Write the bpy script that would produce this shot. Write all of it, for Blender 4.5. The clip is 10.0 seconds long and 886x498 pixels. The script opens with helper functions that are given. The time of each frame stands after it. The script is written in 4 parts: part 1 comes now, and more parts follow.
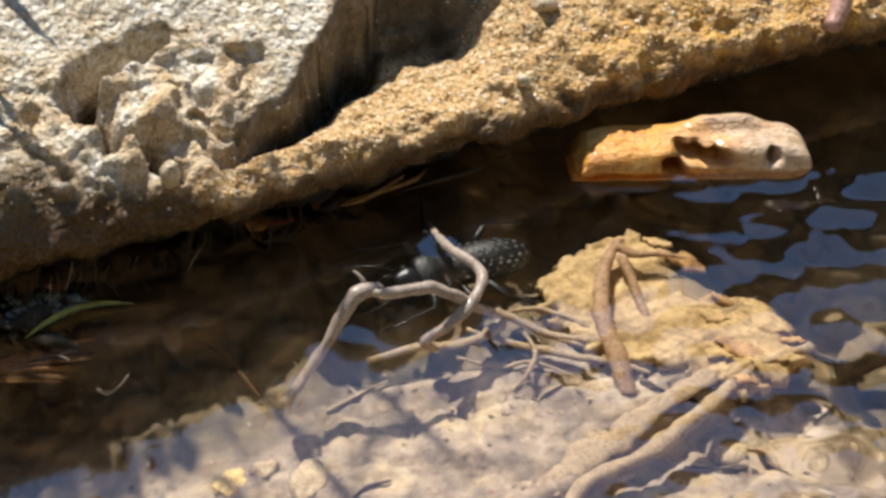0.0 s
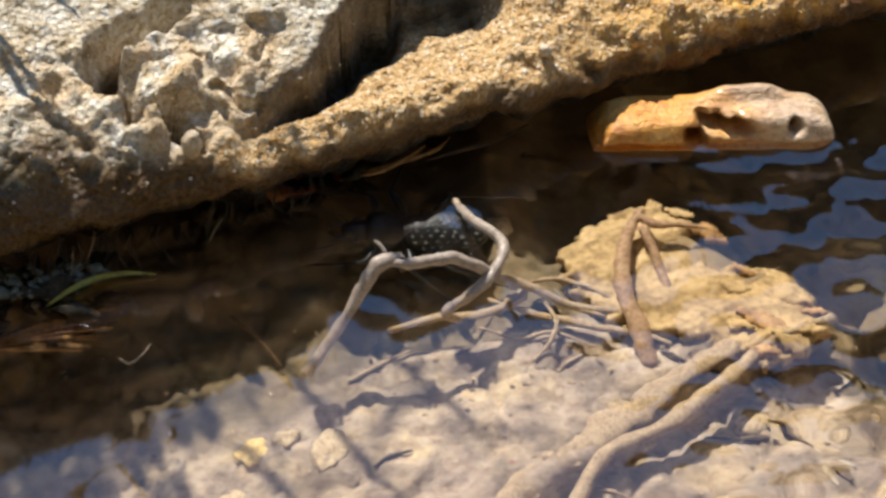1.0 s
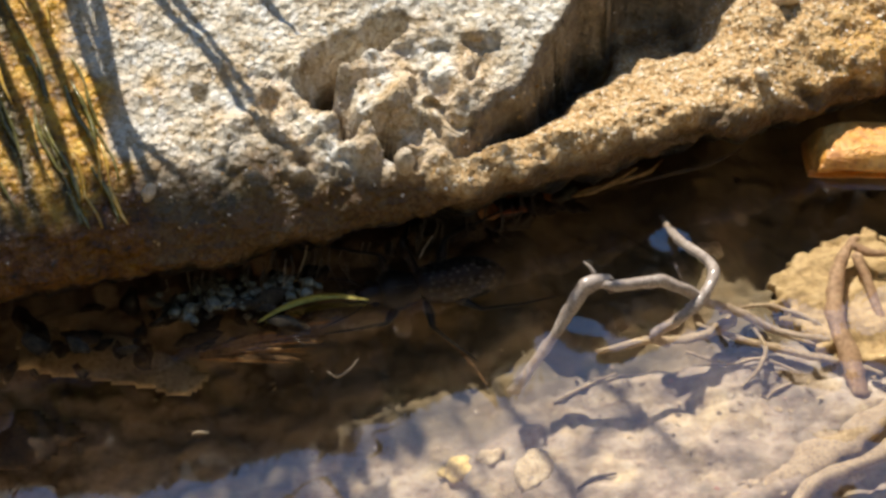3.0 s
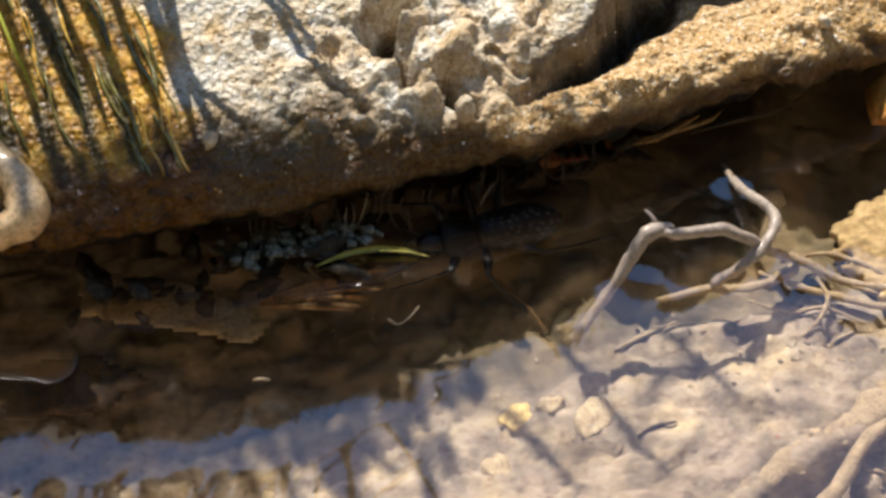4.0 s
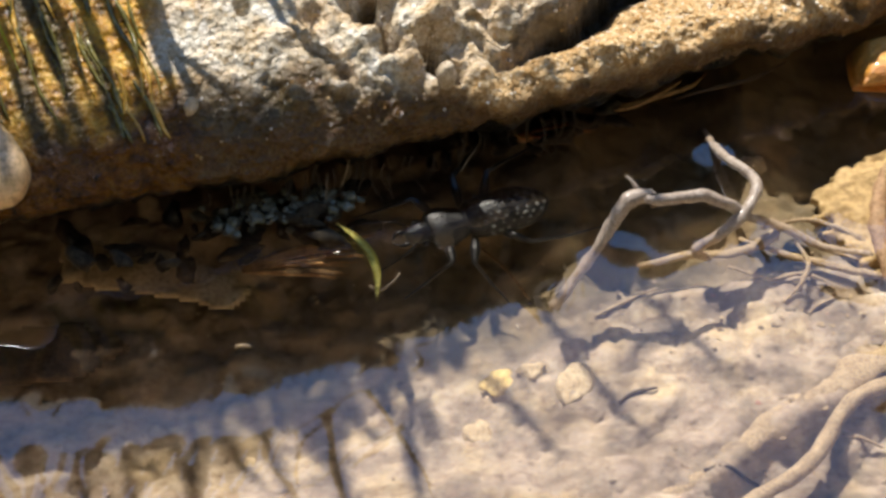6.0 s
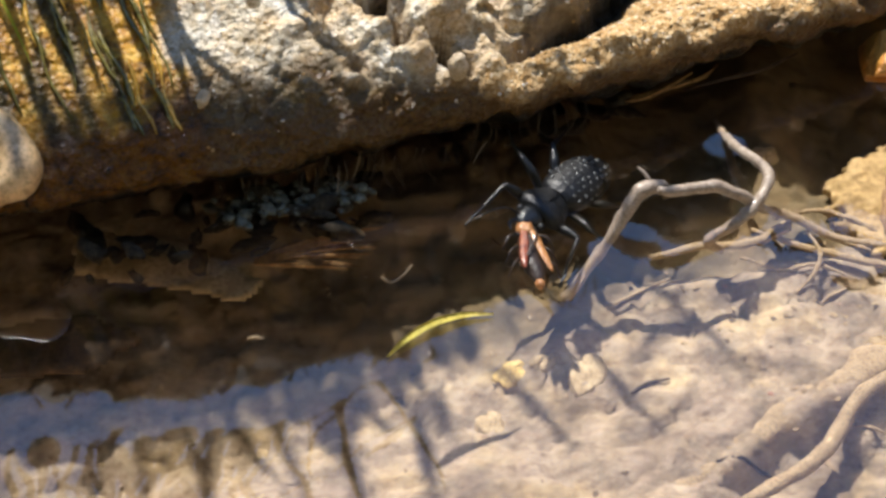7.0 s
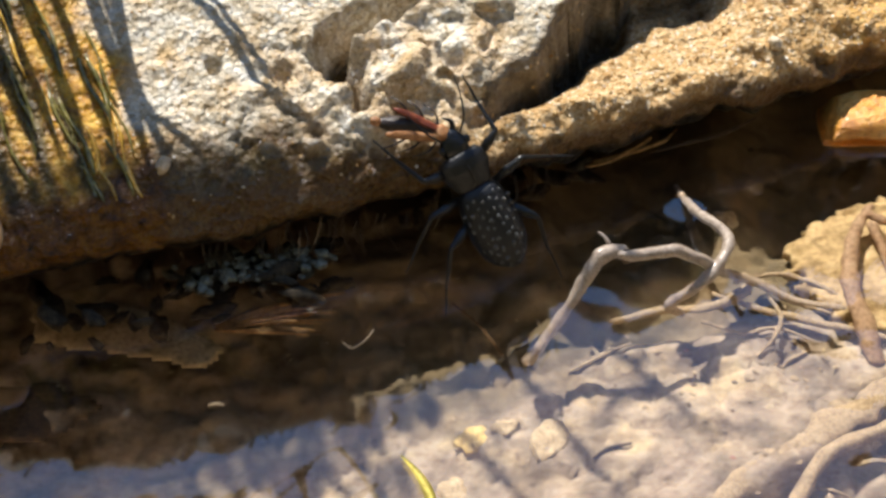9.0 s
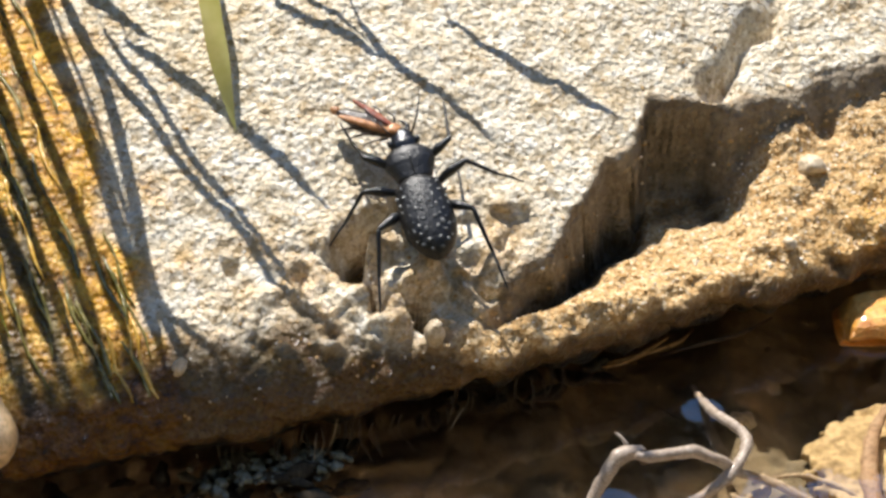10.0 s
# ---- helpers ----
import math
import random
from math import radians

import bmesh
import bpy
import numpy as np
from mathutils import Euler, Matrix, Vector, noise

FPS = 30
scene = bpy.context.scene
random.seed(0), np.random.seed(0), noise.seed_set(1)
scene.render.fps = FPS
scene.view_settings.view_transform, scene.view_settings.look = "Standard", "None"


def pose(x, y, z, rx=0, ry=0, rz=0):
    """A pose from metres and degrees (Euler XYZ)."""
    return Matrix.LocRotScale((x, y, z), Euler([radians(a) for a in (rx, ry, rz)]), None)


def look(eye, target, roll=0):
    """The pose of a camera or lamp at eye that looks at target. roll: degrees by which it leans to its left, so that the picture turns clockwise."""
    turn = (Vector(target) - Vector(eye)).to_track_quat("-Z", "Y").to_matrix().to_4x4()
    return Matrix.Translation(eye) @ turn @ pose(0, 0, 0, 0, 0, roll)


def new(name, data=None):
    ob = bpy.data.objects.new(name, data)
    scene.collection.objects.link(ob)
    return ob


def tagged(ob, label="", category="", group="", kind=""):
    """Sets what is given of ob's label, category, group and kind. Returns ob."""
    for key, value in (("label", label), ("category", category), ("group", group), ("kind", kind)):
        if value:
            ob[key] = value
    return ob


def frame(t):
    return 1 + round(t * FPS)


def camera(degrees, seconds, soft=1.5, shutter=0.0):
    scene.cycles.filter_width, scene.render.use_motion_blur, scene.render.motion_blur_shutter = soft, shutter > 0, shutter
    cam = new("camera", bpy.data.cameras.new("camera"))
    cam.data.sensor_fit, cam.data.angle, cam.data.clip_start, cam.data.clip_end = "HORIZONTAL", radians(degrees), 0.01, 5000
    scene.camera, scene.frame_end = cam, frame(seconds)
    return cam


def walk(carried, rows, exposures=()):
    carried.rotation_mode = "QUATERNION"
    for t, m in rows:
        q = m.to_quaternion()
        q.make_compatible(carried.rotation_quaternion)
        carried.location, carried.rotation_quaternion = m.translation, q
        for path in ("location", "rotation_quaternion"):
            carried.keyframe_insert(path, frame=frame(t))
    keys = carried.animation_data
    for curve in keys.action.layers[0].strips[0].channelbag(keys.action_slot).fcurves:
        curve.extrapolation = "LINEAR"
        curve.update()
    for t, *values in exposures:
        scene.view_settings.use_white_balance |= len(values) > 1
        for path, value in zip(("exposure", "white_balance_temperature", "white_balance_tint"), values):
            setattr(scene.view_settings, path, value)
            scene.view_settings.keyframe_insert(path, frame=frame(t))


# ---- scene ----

# ---------------------------------------------------------------- camera
# The camera is held in one place about 0.4 m from the pool and is only turned.
MM = 0.001
cam = camera(24.0, 10.0, soft=2.9)
EYE = (0.0, -0.3121, 0.2810)
TURNS = [
    (0.0, 50.14, -3.80, -7.05), (0.5, 49.86, -3.34, -6.26), (1.0, 49.29, -3.48, -6.55), (1.5, 49.44, -3.48, -6.05),
    (2.0, 49.22, -3.38, -5.12), (2.5, 49.70, -1.75, -2.77), (3.0, 49.64, -0.89, -1.20), (3.2, 49.37, -0.49, -0.57),
    (4.3, 48.02, 0.15, 0.13), (4.5, 48.00, 0.00, 0.00), (5.0, 48.00, -0.16, -0.11), (5.5, 47.50, -0.37, -0.43),
    (5.7, 47.36, -0.31, -0.35), (7.0, 47.04, 0.13, -0.13), (7.5, 46.64, 0.27, 0.20), (8.0, 47.12, -0.65, -1.22),
    (8.5, 47.83, -1.28, -1.90), (9.0, 48.84, -0.38, -1.11), (9.2, 51.12, -0.36, -1.38), (9.5, 52.67, -0.37, -1.36),
    (10.0, 54.36, 0.01, -0.85),
]
walk(cam, [(t, pose(*EYE, rx, ry, rz)) for t, rx, ry, rz in TURNS], [(0.0, 0.46), (2.5, 0.50), (4.5, 0.58), (8.9, 0.64), (9.4, 0.77), (10.0, 0.79)])

# ---------------------------------------------------------------- daylight
SUN_WAY = Vector((-0.20, 0.537, 0.819)).normalized()          # towards the sun: behind the rock, a little to its left
world = bpy.data.worlds.new("sky")
scene.world = world
world.use_nodes = True
wn = world.node_tree
sky = wn.nodes.new("ShaderNodeTexSky")
sky.sky_type = "NISHITA"
sky.sun_disc = False
sky.sun_elevation = math.asin(SUN_WAY.z)
sky.sun_rotation = math.atan2(SUN_WAY.x, SUN_WAY.y)
sky.dust_density = 0.0
sky.ozone_density = 4.0
wn.links.new(sky.outputs[0], wn.nodes["Background"].inputs[0])
wn.nodes["Background"].inputs[1].default_value = 0.12
sun = new("sun", bpy.data.lights.new("sun", "SUN"))
sun.data.energy = 5.0
sun.data.angle = radians(0.53)
sun.data.color = (1.0, 0.955, 0.885)
sun.matrix_world = look((SUN_WAY * 3)[:], (0, 0, 0))


# ---------------------------------------------------------------- materials
def smooth(a, b, v):
    v = min(1.0, max(0.0, (v - a) / (b - a)))
    return v * v * (3 - 2 * v)


class Mat:
    """A node material with short ways to make its nodes."""

    def __init__(self, name):
        self.m = bpy.data.materials.new(name)
        self.m.use_nodes = True
        self.t = self.m.node_tree
        self.n = self.t.nodes
        self.b = self.n["Principled BSDF"]
        self.pos = self.n.new("ShaderNodeTexCoord").outputs["Object"]

    def link(self, a, b):
        self.t.links.new(a, b)

    def noise(self, per_mm, detail=4.0, rough=0.6, stretch=None):
        mp = self.n.new("ShaderNodeMapping")
        k = per_mm * 1000
        mp.inputs["Scale"].default_value = (k, k, k) if stretch is None else tuple(k * v for v in stretch)
        self.link(self.pos, mp.inputs["Vector"])
        nd = self.n.new("ShaderNodeTexNoise")
        nd.inputs["Scale"].default_value = 1.0
        nd.inputs["Detail"].default_value = detail
        nd.inputs["Roughness"].default_value = rough
        self.link(mp.outputs[0], nd.inputs["Vector"])
        return nd.outputs["Fac"]

    def cells(self, per_mm, output="Color"):
        mp = self.n.new("ShaderNodeMapping")
        mp.inputs["Scale"].default_value = (per_mm * 1000,) * 3
        self.link(self.pos, mp.inputs["Vector"])
        nd = self.n.new("ShaderNodeTexVoronoi")
        nd.inputs["Scale"].default_value = 1.0
        self.link(mp.outputs[0], nd.inputs["Vector"])
        return nd.outputs[output]

    def ramp(self, fac, stops):
        nd = self.n.new("ShaderNodeValToRGB")
        el = nd.color_ramp.elements
        while len(el) < len(stops):
            el.new(0.5)
        for e, (p, c) in zip(el, stops):
            e.position = p
            e.color = (*c, 1.0) if len(c) == 3 else c
        self.link(fac, nd.inputs[0])
        return nd.outputs[0]

    def mix(self, fac, a, b, how="MIX"):
        nd = self.n.new("ShaderNodeMix")
        nd.data_type = "RGBA"
        nd.blend_type = how
        for sock, v in ((nd.inputs[0], fac), (nd.inputs[6], a), (nd.inputs[7], b)):
            if isinstance(v, (int, float)):
                sock.default_value = v
            elif isinstance(v, tuple):
                sock.default_value = (*v, 1.0)
            else:
                self.link(v, sock)
        return nd.outputs[2]

    def attr(self, name):
        nd = self.n.new("ShaderNodeAttribute")
        nd.attribute_name = name
        return nd.outputs["Fac"]

    def maths(self, op, a, b):
        nd = self.n.new("ShaderNodeMath")
        nd.operation = op
        for sock, v in zip(nd.inputs, (a, b)):
            if isinstance(v, (int, float)):
                sock.default_value = v
            else:
                self.link(v, sock)
        return nd.outputs[0]

    def random(self):
        return self.n.new("ShaderNodeObjectInfo").outputs["Random"]

    def island(self):
        return self.n.new("ShaderNodeNewGeometry").outputs["Random Per Island"]

    def bump(self, height, mm, strength=1.0):
        nd = self.n.new("ShaderNodeBump")
        nd.inputs["Strength"].default_value = strength
        nd.inputs["Distance"].default_value = mm * MM
        self.link(height, nd.inputs["Height"])
        old = self.b.inputs["Normal"]
        if old.is_linked:
            self.link(old.links[0].from_socket, nd.inputs["Normal"])
        self.link(nd.outputs[0], old)

    def set(self, colour=None, rough=None, metal=None, spec=None, coat=None):
        for key, v in (("Base Color", colour), ("Roughness", rough), ("Metallic", metal), ("Specular IOR Level", spec), ("Coat Weight", coat)):
            if v is None:
                continue
            if isinstance(v, (int, float)):
                self.b.inputs[key].default_value = v
            elif isinstance(v, tuple):
                self.b.inputs[key].default_value = (*v, 1.0)
            else:
                self.link(v, self.b.inputs[key])
        return self


def granite():
    m = Mat("granite")
    grain = m.ramp(m.cells(0.75), [(0.0, (0.42, 0.33, 0.21)), (0.3, (0.67, 0.585, 0.44)), (0.65, (0.82, 0.77, 0.66)), (1.0, (0.93, 0.91, 0.86))])
    blot = m.ramp(m.noise(0.11, 6, 0.65), [(0.30, (0.62, 0.48, 0.30)), (0.45, (0.92, 0.86, 0.76)), (0.6, (1.0, 0.985, 0.95)), (0.78, (0.96, 0.95, 0.96))])
    pale = m.mix(1.0, grain, blot, "MULTIPLY")
    tan = m.ramp(m.cells(1.1), [(0.0, (0.44, 0.24, 0.07)), (0.4, (0.60, 0.37, 0.15)), (0.75, (0.70, 0.50, 0.26)), (1.0, (0.82, 0.70, 0.52))])
    rust = m.ramp(m.noise(0.35, 5), [(0.30, (0.10, 0.05, 0.006)), (0.42, (0.46, 0.205, 0.010)), (0.56, (0.74, 0.385, 0.03)), (0.76, (0.88, 0.62, 0.17))])
    # moss: also paints shade under the lip and blade shadows on the wet end
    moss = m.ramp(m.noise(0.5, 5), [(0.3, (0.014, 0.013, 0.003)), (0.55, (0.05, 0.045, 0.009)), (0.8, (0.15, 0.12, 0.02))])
    fine = m.noise(1.6, 4)
    c = m.mix(m.attr("tan"), pale, tan)
    c = m.mix(m.attr("rust"), c, rust)
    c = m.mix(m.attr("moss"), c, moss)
    c = m.mix(1.0, c, m.ramp(fine, [(0.29, (0.44, 0.36, 0.27)), (0.46, (1, 1, 1))]), "MULTIPLY")
    # shade on the block's wall, put into its colour as darker grey-brown
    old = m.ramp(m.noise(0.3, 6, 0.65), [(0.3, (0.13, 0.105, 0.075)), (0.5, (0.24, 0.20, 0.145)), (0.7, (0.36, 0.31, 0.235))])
    c = m.mix(m.attr("wall_shade"), c, old)
    # wet stone, darkened further for the shade under the overhang
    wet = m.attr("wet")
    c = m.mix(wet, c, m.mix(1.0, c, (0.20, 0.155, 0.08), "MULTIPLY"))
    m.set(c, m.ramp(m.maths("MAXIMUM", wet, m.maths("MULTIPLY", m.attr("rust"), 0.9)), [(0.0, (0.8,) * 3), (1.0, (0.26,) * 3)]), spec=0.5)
    m.bump(m.noise(0.45, 5, 0.65), 1.6, 0.9)
    m.bump(m.cells(0.7, "Distance"), 0.9, 0.8)
    m.bump(fine, 0.4, 0.7)
    return m.m


def clay():
    m = Mat("stream_clay")
    c = m.ramp(m.noise(0.07, 6, 0.65), [(0.3, (0.15, 0.115, 0.083)), (0.42, (0.28, 0.226, 0.17)), (0.54, (0.39, 0.32, 0.25)), (0.7, (0.50, 0.425, 0.335))])
    patch = m.ramp(m.noise(0.10, 3, 0.5), [(0.36, (0.84, 0.81, 0.82)), (0.45, (0.98, 0.97, 0.97)), (0.55, (1.04, 1.02, 0.96)), (0.64, (1.14, 1.09, 0.90))])
    c = m.mix(1.0, c, patch, "MULTIPLY")
    speck = m.ramp(m.cells(0.55), [(0.0, (0.72, 0.66, 0.58)), (0.5, (1, 1, 1)), (1.0, (1.12, 1.08, 1.0))])
    c = m.mix(0.6, c, speck, "MULTIPLY")
    c = m.mix(1.0, c, m.ramp(m.noise(0.33, 6, 0.72, (1.0, 1.6, 1.0)), [(0.32, (0.58, 0.50, 0.44)), (0.44, (0.88, 0.84, 0.80)), (0.56, (1, 1, 1))]), "MULTIPLY")
    c = m.mix(m.maths("MULTIPLY", m.attr("crease"), 0.75), c, (0.20, 0.145, 0.095))
    dark_bed = m.ramp(m.noise(0.05, 5), [(0.3, (0.08, 0.06, 0.034)), (0.48, (0.17, 0.128, 0.074)), (0.72, (0.30, 0.21, 0.115))])
    c = m.mix(m.attr("dark_bed"), c, dark_bed)
    earth = m.ramp(m.noise(0.02, 6), [(0.3, (0.035, 0.03, 0.014)), (0.6, (0.06, 0.06, 0.024)), (0.8, (0.09, 0.10, 0.036))])
    c = m.mix(m.attr("bank"), c, earth)
    m.set(c, 0.9, spec=0.25)
    m.bump(m.noise(0.5, 6), 0.9, 0.7)
    return m.m


def water_surface():
    m = Mat("clear_water")
    g = m.n.new("ShaderNodeBsdfRefraction")
    g.inputs["IOR"].default_value = 1.333
    g.inputs["Roughness"].default_value = 0.0
    g.inputs["Color"].default_value = (0.97, 0.95, 0.90, 1.0)
    r = m.n.new("ShaderNodeBsdfGlossy")
    r.inputs["Roughness"].default_value = 0.0
    f = m.n.new("ShaderNodeFresnel")
    f.inputs["IOR"].default_value = 2.2
    mx = m.n.new("ShaderNodeMixShader")
    m.link(f.outputs[0], mx.inputs[0])
    m.link(g.outputs[0], mx.inputs[1])
    m.link(r.outputs[0], mx.inputs[2])
    m.link(mx.outputs[0], m.n["Material Output"].inputs["Surface"])
    return m.m


def bark(name, dark, mid, light, per_mm=0.5, rough=0.75, wet=0.0):
    m = Mat(name)
    c = m.ramp(m.noise(per_mm, 6, 0.7), [(0.28, dark), (0.5, mid), (0.74, light)])
    c = m.mix(1.0, c, m.ramp(m.noise(per_mm * 5, 3), [(0.32, (0.6, 0.56, 0.5)), (0.55, (1, 1, 1))]), "MULTIPLY")
    m.set(c, rough, spec=0.4, coat=wet)
    m.b.inputs["Coat Roughness"].default_value = 0.12
    m.bump(m.noise(per_mm * 3, 5), 0.3, 0.8)
    return m.m


def ochre():
    m = Mat("ochre_wood")
    warm = m.ramp(m.noise(0.16, 5, 0.65), [(0.3, (0.52, 0.17, 0.018)), (0.5, (0.80, 0.36, 0.055)), (0.72, (0.88, 0.50, 0.14))])
    pale = m.ramp(m.noise(0.25, 5, 0.65), [(0.3, (0.46, 0.29, 0.17)), (0.5, (0.68, 0.50, 0.33)), (0.72, (0.78, 0.64, 0.47))])
    c = m.mix(m.attr("bleached"), warm, pale)
    c = m.mix(1.0, c, m.ramp(m.noise(0.9, 4), [(0.3, (0.7, 0.6, 0.5)), (0.48, (1, 1, 1))]), "MULTIPLY")
    m.set(c, 0.4, spec=0.5, coat=1.0)
    m.b.inputs["Coat Roughness"].default_value = 0.06
    m.bump(m.noise(0.35, 5, 0.6, (0.6, 1.3, 1.3)), 1.4, 1.0)
    m.bump(m.noise(1.1, 3), 0.4, 0.9)
    return m.m


def blade_green(name, dark, light, dry=(0.20, 0.15, 0.03), thin=0.45):
    m = Mat(name)
    c = m.ramp(m.noise(0.15, 3), [(0.3, dark), (0.7, light)])
    c = m.mix(m.maths("MULTIPLY", m.island(), 0.5), c, dry)
    m.set(c, 0.8, spec=0.12)
    # thin blades let light through
    t = m.n.new("ShaderNodeBsdfTranslucent")
    m.link(c, t.inputs["Color"])
    mx = m.n.new("ShaderNodeMixShader")
    mx.inputs[0].default_value = thin
    m.link(m.b.outputs[0], mx.inputs[1])
    m.link(t.outputs[0], mx.inputs[2])
    m.link(mx.outputs[0], m.n["Material Output"].inputs["Surface"])
    return m.m


def shell(name, base, pit, rough=0.28):
    m = Mat(name)
    c = m.ramp(m.noise(0.6, 4), [(0.3, base), (0.75, tuple(2.2 * v for v in base))])
    m.set(c, rough, spec=0.5, coat=0.08)
    m.bump(m.noise(1.1, 4), 0.3, 0.8)
    return m.m


def litter():
    m = Mat("leaf_crumbs")
    c = m.ramp(m.island(), [(0.0, (0.15, 0.105, 0.065)), (0.3, (0.26, 0.19, 0.12)), (0.55, (0.30, 0.22, 0.13)), (0.8, (0.42, 0.33, 0.21)), (0.96, (0.46, 0.40, 0.32)), (0.99, (0.30, 0.06, 0.03))])
    c = m.mix(1.0, c, m.ramp(m.noise(1.2, 4), [(0.3, (0.6, 0.56, 0.5)), (0.55, (1, 1, 1))]), "MULTIPLY")
    m.set(c, 0.85, spec=0.25)
    return m.m


def grains():
    m = Mat("mineral_grains")
    c = m.ramp(m.island(), [(0.0, (0.36, 0.20, 0.06)), (0.4, (0.56, 0.37, 0.16)), (0.75, (0.70, 0.53, 0.31)), (0.93, (0.80, 0.70, 0.55)), (1.0, (0.9, 0.86, 0.8))])
    m.set(c, 0.6, spec=0.35)
    m.bump(m.noise(1.5, 3), 0.2, 0.6)
    return m.m


LITTER = litter()
GRAINS = grains()
GRANITE = granite()
CLAY = clay()
WATER = water_surface()
ROOT = bark("weathered_root", (0.22, 0.165, 0.125), (0.40, 0.315, 0.245), (0.52, 0.44, 0.36), 0.6, 0.5, 0.5)
PALE_ROOT = bark("sunken_root", (0.24, 0.17, 0.105), (0.38, 0.285, 0.18), (0.47, 0.37, 0.25), 0.35, 0.9)
PINK_ROOT = bark("sunken_pinkish_root", (0.20, 0.115, 0.065), (0.34, 0.215, 0.125), (0.46, 0.33, 0.21), 0.25, 0.7)
DARK_WOOD = bark("dark_sunken_wood", (0.02, 0.012, 0.006), (0.07, 0.04, 0.018), (0.16, 0.09, 0.035), 0.25)
SCUM = bark("grey_green_scum", (0.05, 0.05, 0.03), (0.17, 0.17, 0.12), (0.42, 0.41, 0.34), 0.5, 0.3, 0.5)
DEBRIS = bark("waterline_debris", (0.012, 0.009, 0.005), (0.05, 0.036, 0.02), (0.14, 0.105, 0.06), 0.6, 0.9)
DEAD_LEAF = bark("dead_leaf_brown", (0.22, 0.15, 0.07), (0.40, 0.30, 0.16), (0.55, 0.43, 0.25), 0.2)
FIBRE = bark("fibrous_brown_leaf", (0.16, 0.08, 0.03), (0.42, 0.23, 0.08), (0.58, 0.36, 0.15), 0.5)
FIBRE_DARK = bark("dark_leaf_fibre", (0.05, 0.026, 0.01), (0.16, 0.085, 0.03), (0.30, 0.17, 0.06), 0.5)
SUNK_BARK = bark("sunken_bark", (0.22, 0.14, 0.06), (0.43, 0.30, 0.14), (0.52, 0.38, 0.20), 0.14)
FLAKE = bark("torn_bark_edge", (0.16, 0.08, 0.03), (0.40, 0.23, 0.09), (0.56, 0.37, 0.18), 0.2)
OCHRE = ochre()
PALE_STONE = bark("pale_pebble", (0.34, 0.25, 0.15), (0.48, 0.37, 0.23), (0.56, 0.46, 0.31), 0.3, 0.8)
YELLOW_STONE = bark("yellow_pebble", (0.50, 0.33, 0.10), (0.66, 0.48, 0.18), (0.75, 0.60, 0.30), 0.3, 0.6)
QUARTZ = bark("quartz_grain", (0.48, 0.36, 0.22), (0.64, 0.52, 0.36), (0.78, 0.70, 0.58), 0.5, 0.4)
PEACH = bark("wet_peach_root", (0.66, 0.40, 0.18), (0.80, 0.54, 0.28), (0.88, 0.66, 0.40), 0.15, 0.25, 0.6)
ALGAE = bark("golden_algae", (0.20, 0.105, 0.008), (0.58, 0.32, 0.03), (0.80, 0.58, 0.20), 0.35, 0.22, 0.5)
OLIVE = bark("olive_algae", (0.05, 0.045, 0.008), (0.15, 0.125, 0.018), (0.34, 0.27, 0.06), 0.35, 0.22, 0.5)
PINK = bark("pink_root_tip", (0.40, 0.20, 0.15), (0.52, 0.30, 0.23), (0.62, 0.40, 0.32), 0.15, 0.4)
LEAF_GREEN = blade_green("floating_leaf_green", (0.45, 0.50, 0.05), (0.62, 0.64, 0.12))
TIP_GREEN = blade_green("pale_grass_tip", (0.66, 0.68, 0.22), (0.82, 0.82, 0.40), (0.7, 0.62, 0.3), 0.7)
LEAF_YELLOW = bark("floating_leaf_yellow", (0.62, 0.54, 0.09), (0.76, 0.67, 0.16), (0.85, 0.77, 0.30), 0.1, 0.6)
GRASS = blade_green("grass_green", (0.015, 0.02, 0.005), (0.03, 0.038, 0.009), (0.045, 0.036, 0.01), 0.1)
BANK_GREEN = bark("bank_grass_dark", (0.015, 0.018, 0.006), (0.03, 0.036, 0.012), (0.05, 0.055, 0.02), 0.02, 0.9)
BLACK_SHELL = shell("black_wing_case", (0.004, 0.004, 0.0045), None, 0.42)
PIT = shell("grey_pit", (0.042, 0.044, 0.043), None, 0.4)
GLOSSY_HEAD = shell("glossy_black_head", (0.006, 0.0065, 0.0075), None, 0.22)
BLACK_LEG = shell("black_leg", (0.005, 0.005, 0.005), None, 0.3)
AMBER = bark("amber_prey_shell", (0.10, 0.04, 0.015), (0.45, 0.19, 0.06), (0.62, 0.36, 0.18), 0.45, 0.4, 0.3)
RED_BROWN = bark("red_brown_prey_shell", (0.05, 0.012, 0.006), (0.24, 0.05, 0.02), (0.42, 0.14, 0.05), 0.45, 0.4, 0.3)
PREY_DARK = shell("dark_prey_shell", (0.02, 0.012, 0.008), None, 0.35)


# ---------------------------------------------------------------- mesh helpers
def finish(ob, bm_or_mesh, material, soft=True):
    me = bm_or_mesh
    me.materials.append(material)
    if soft:
        me.polygons.foreach_set("use_smooth", [True] * len(me.polygons))
    return ob


def part(name, bm, material, parent=None, label="", soft=True):
    """One mesh object from a bmesh in millimetres, under a thing or a part."""
    me = bpy.data.meshes.new(name)
    bmesh.ops.scale(bm, vec=(MM, MM, MM), verts=bm.verts)
    bmesh.ops.recalc_face_normals(bm, faces=bm.faces)
    bm.to_mesh(me)
    bm.free()
    ob = new(name, me)
    finish(ob, me, material, soft)
    if parent is not None:
        ob.parent = parent
    if label:
        ob["label"] = label
    return ob


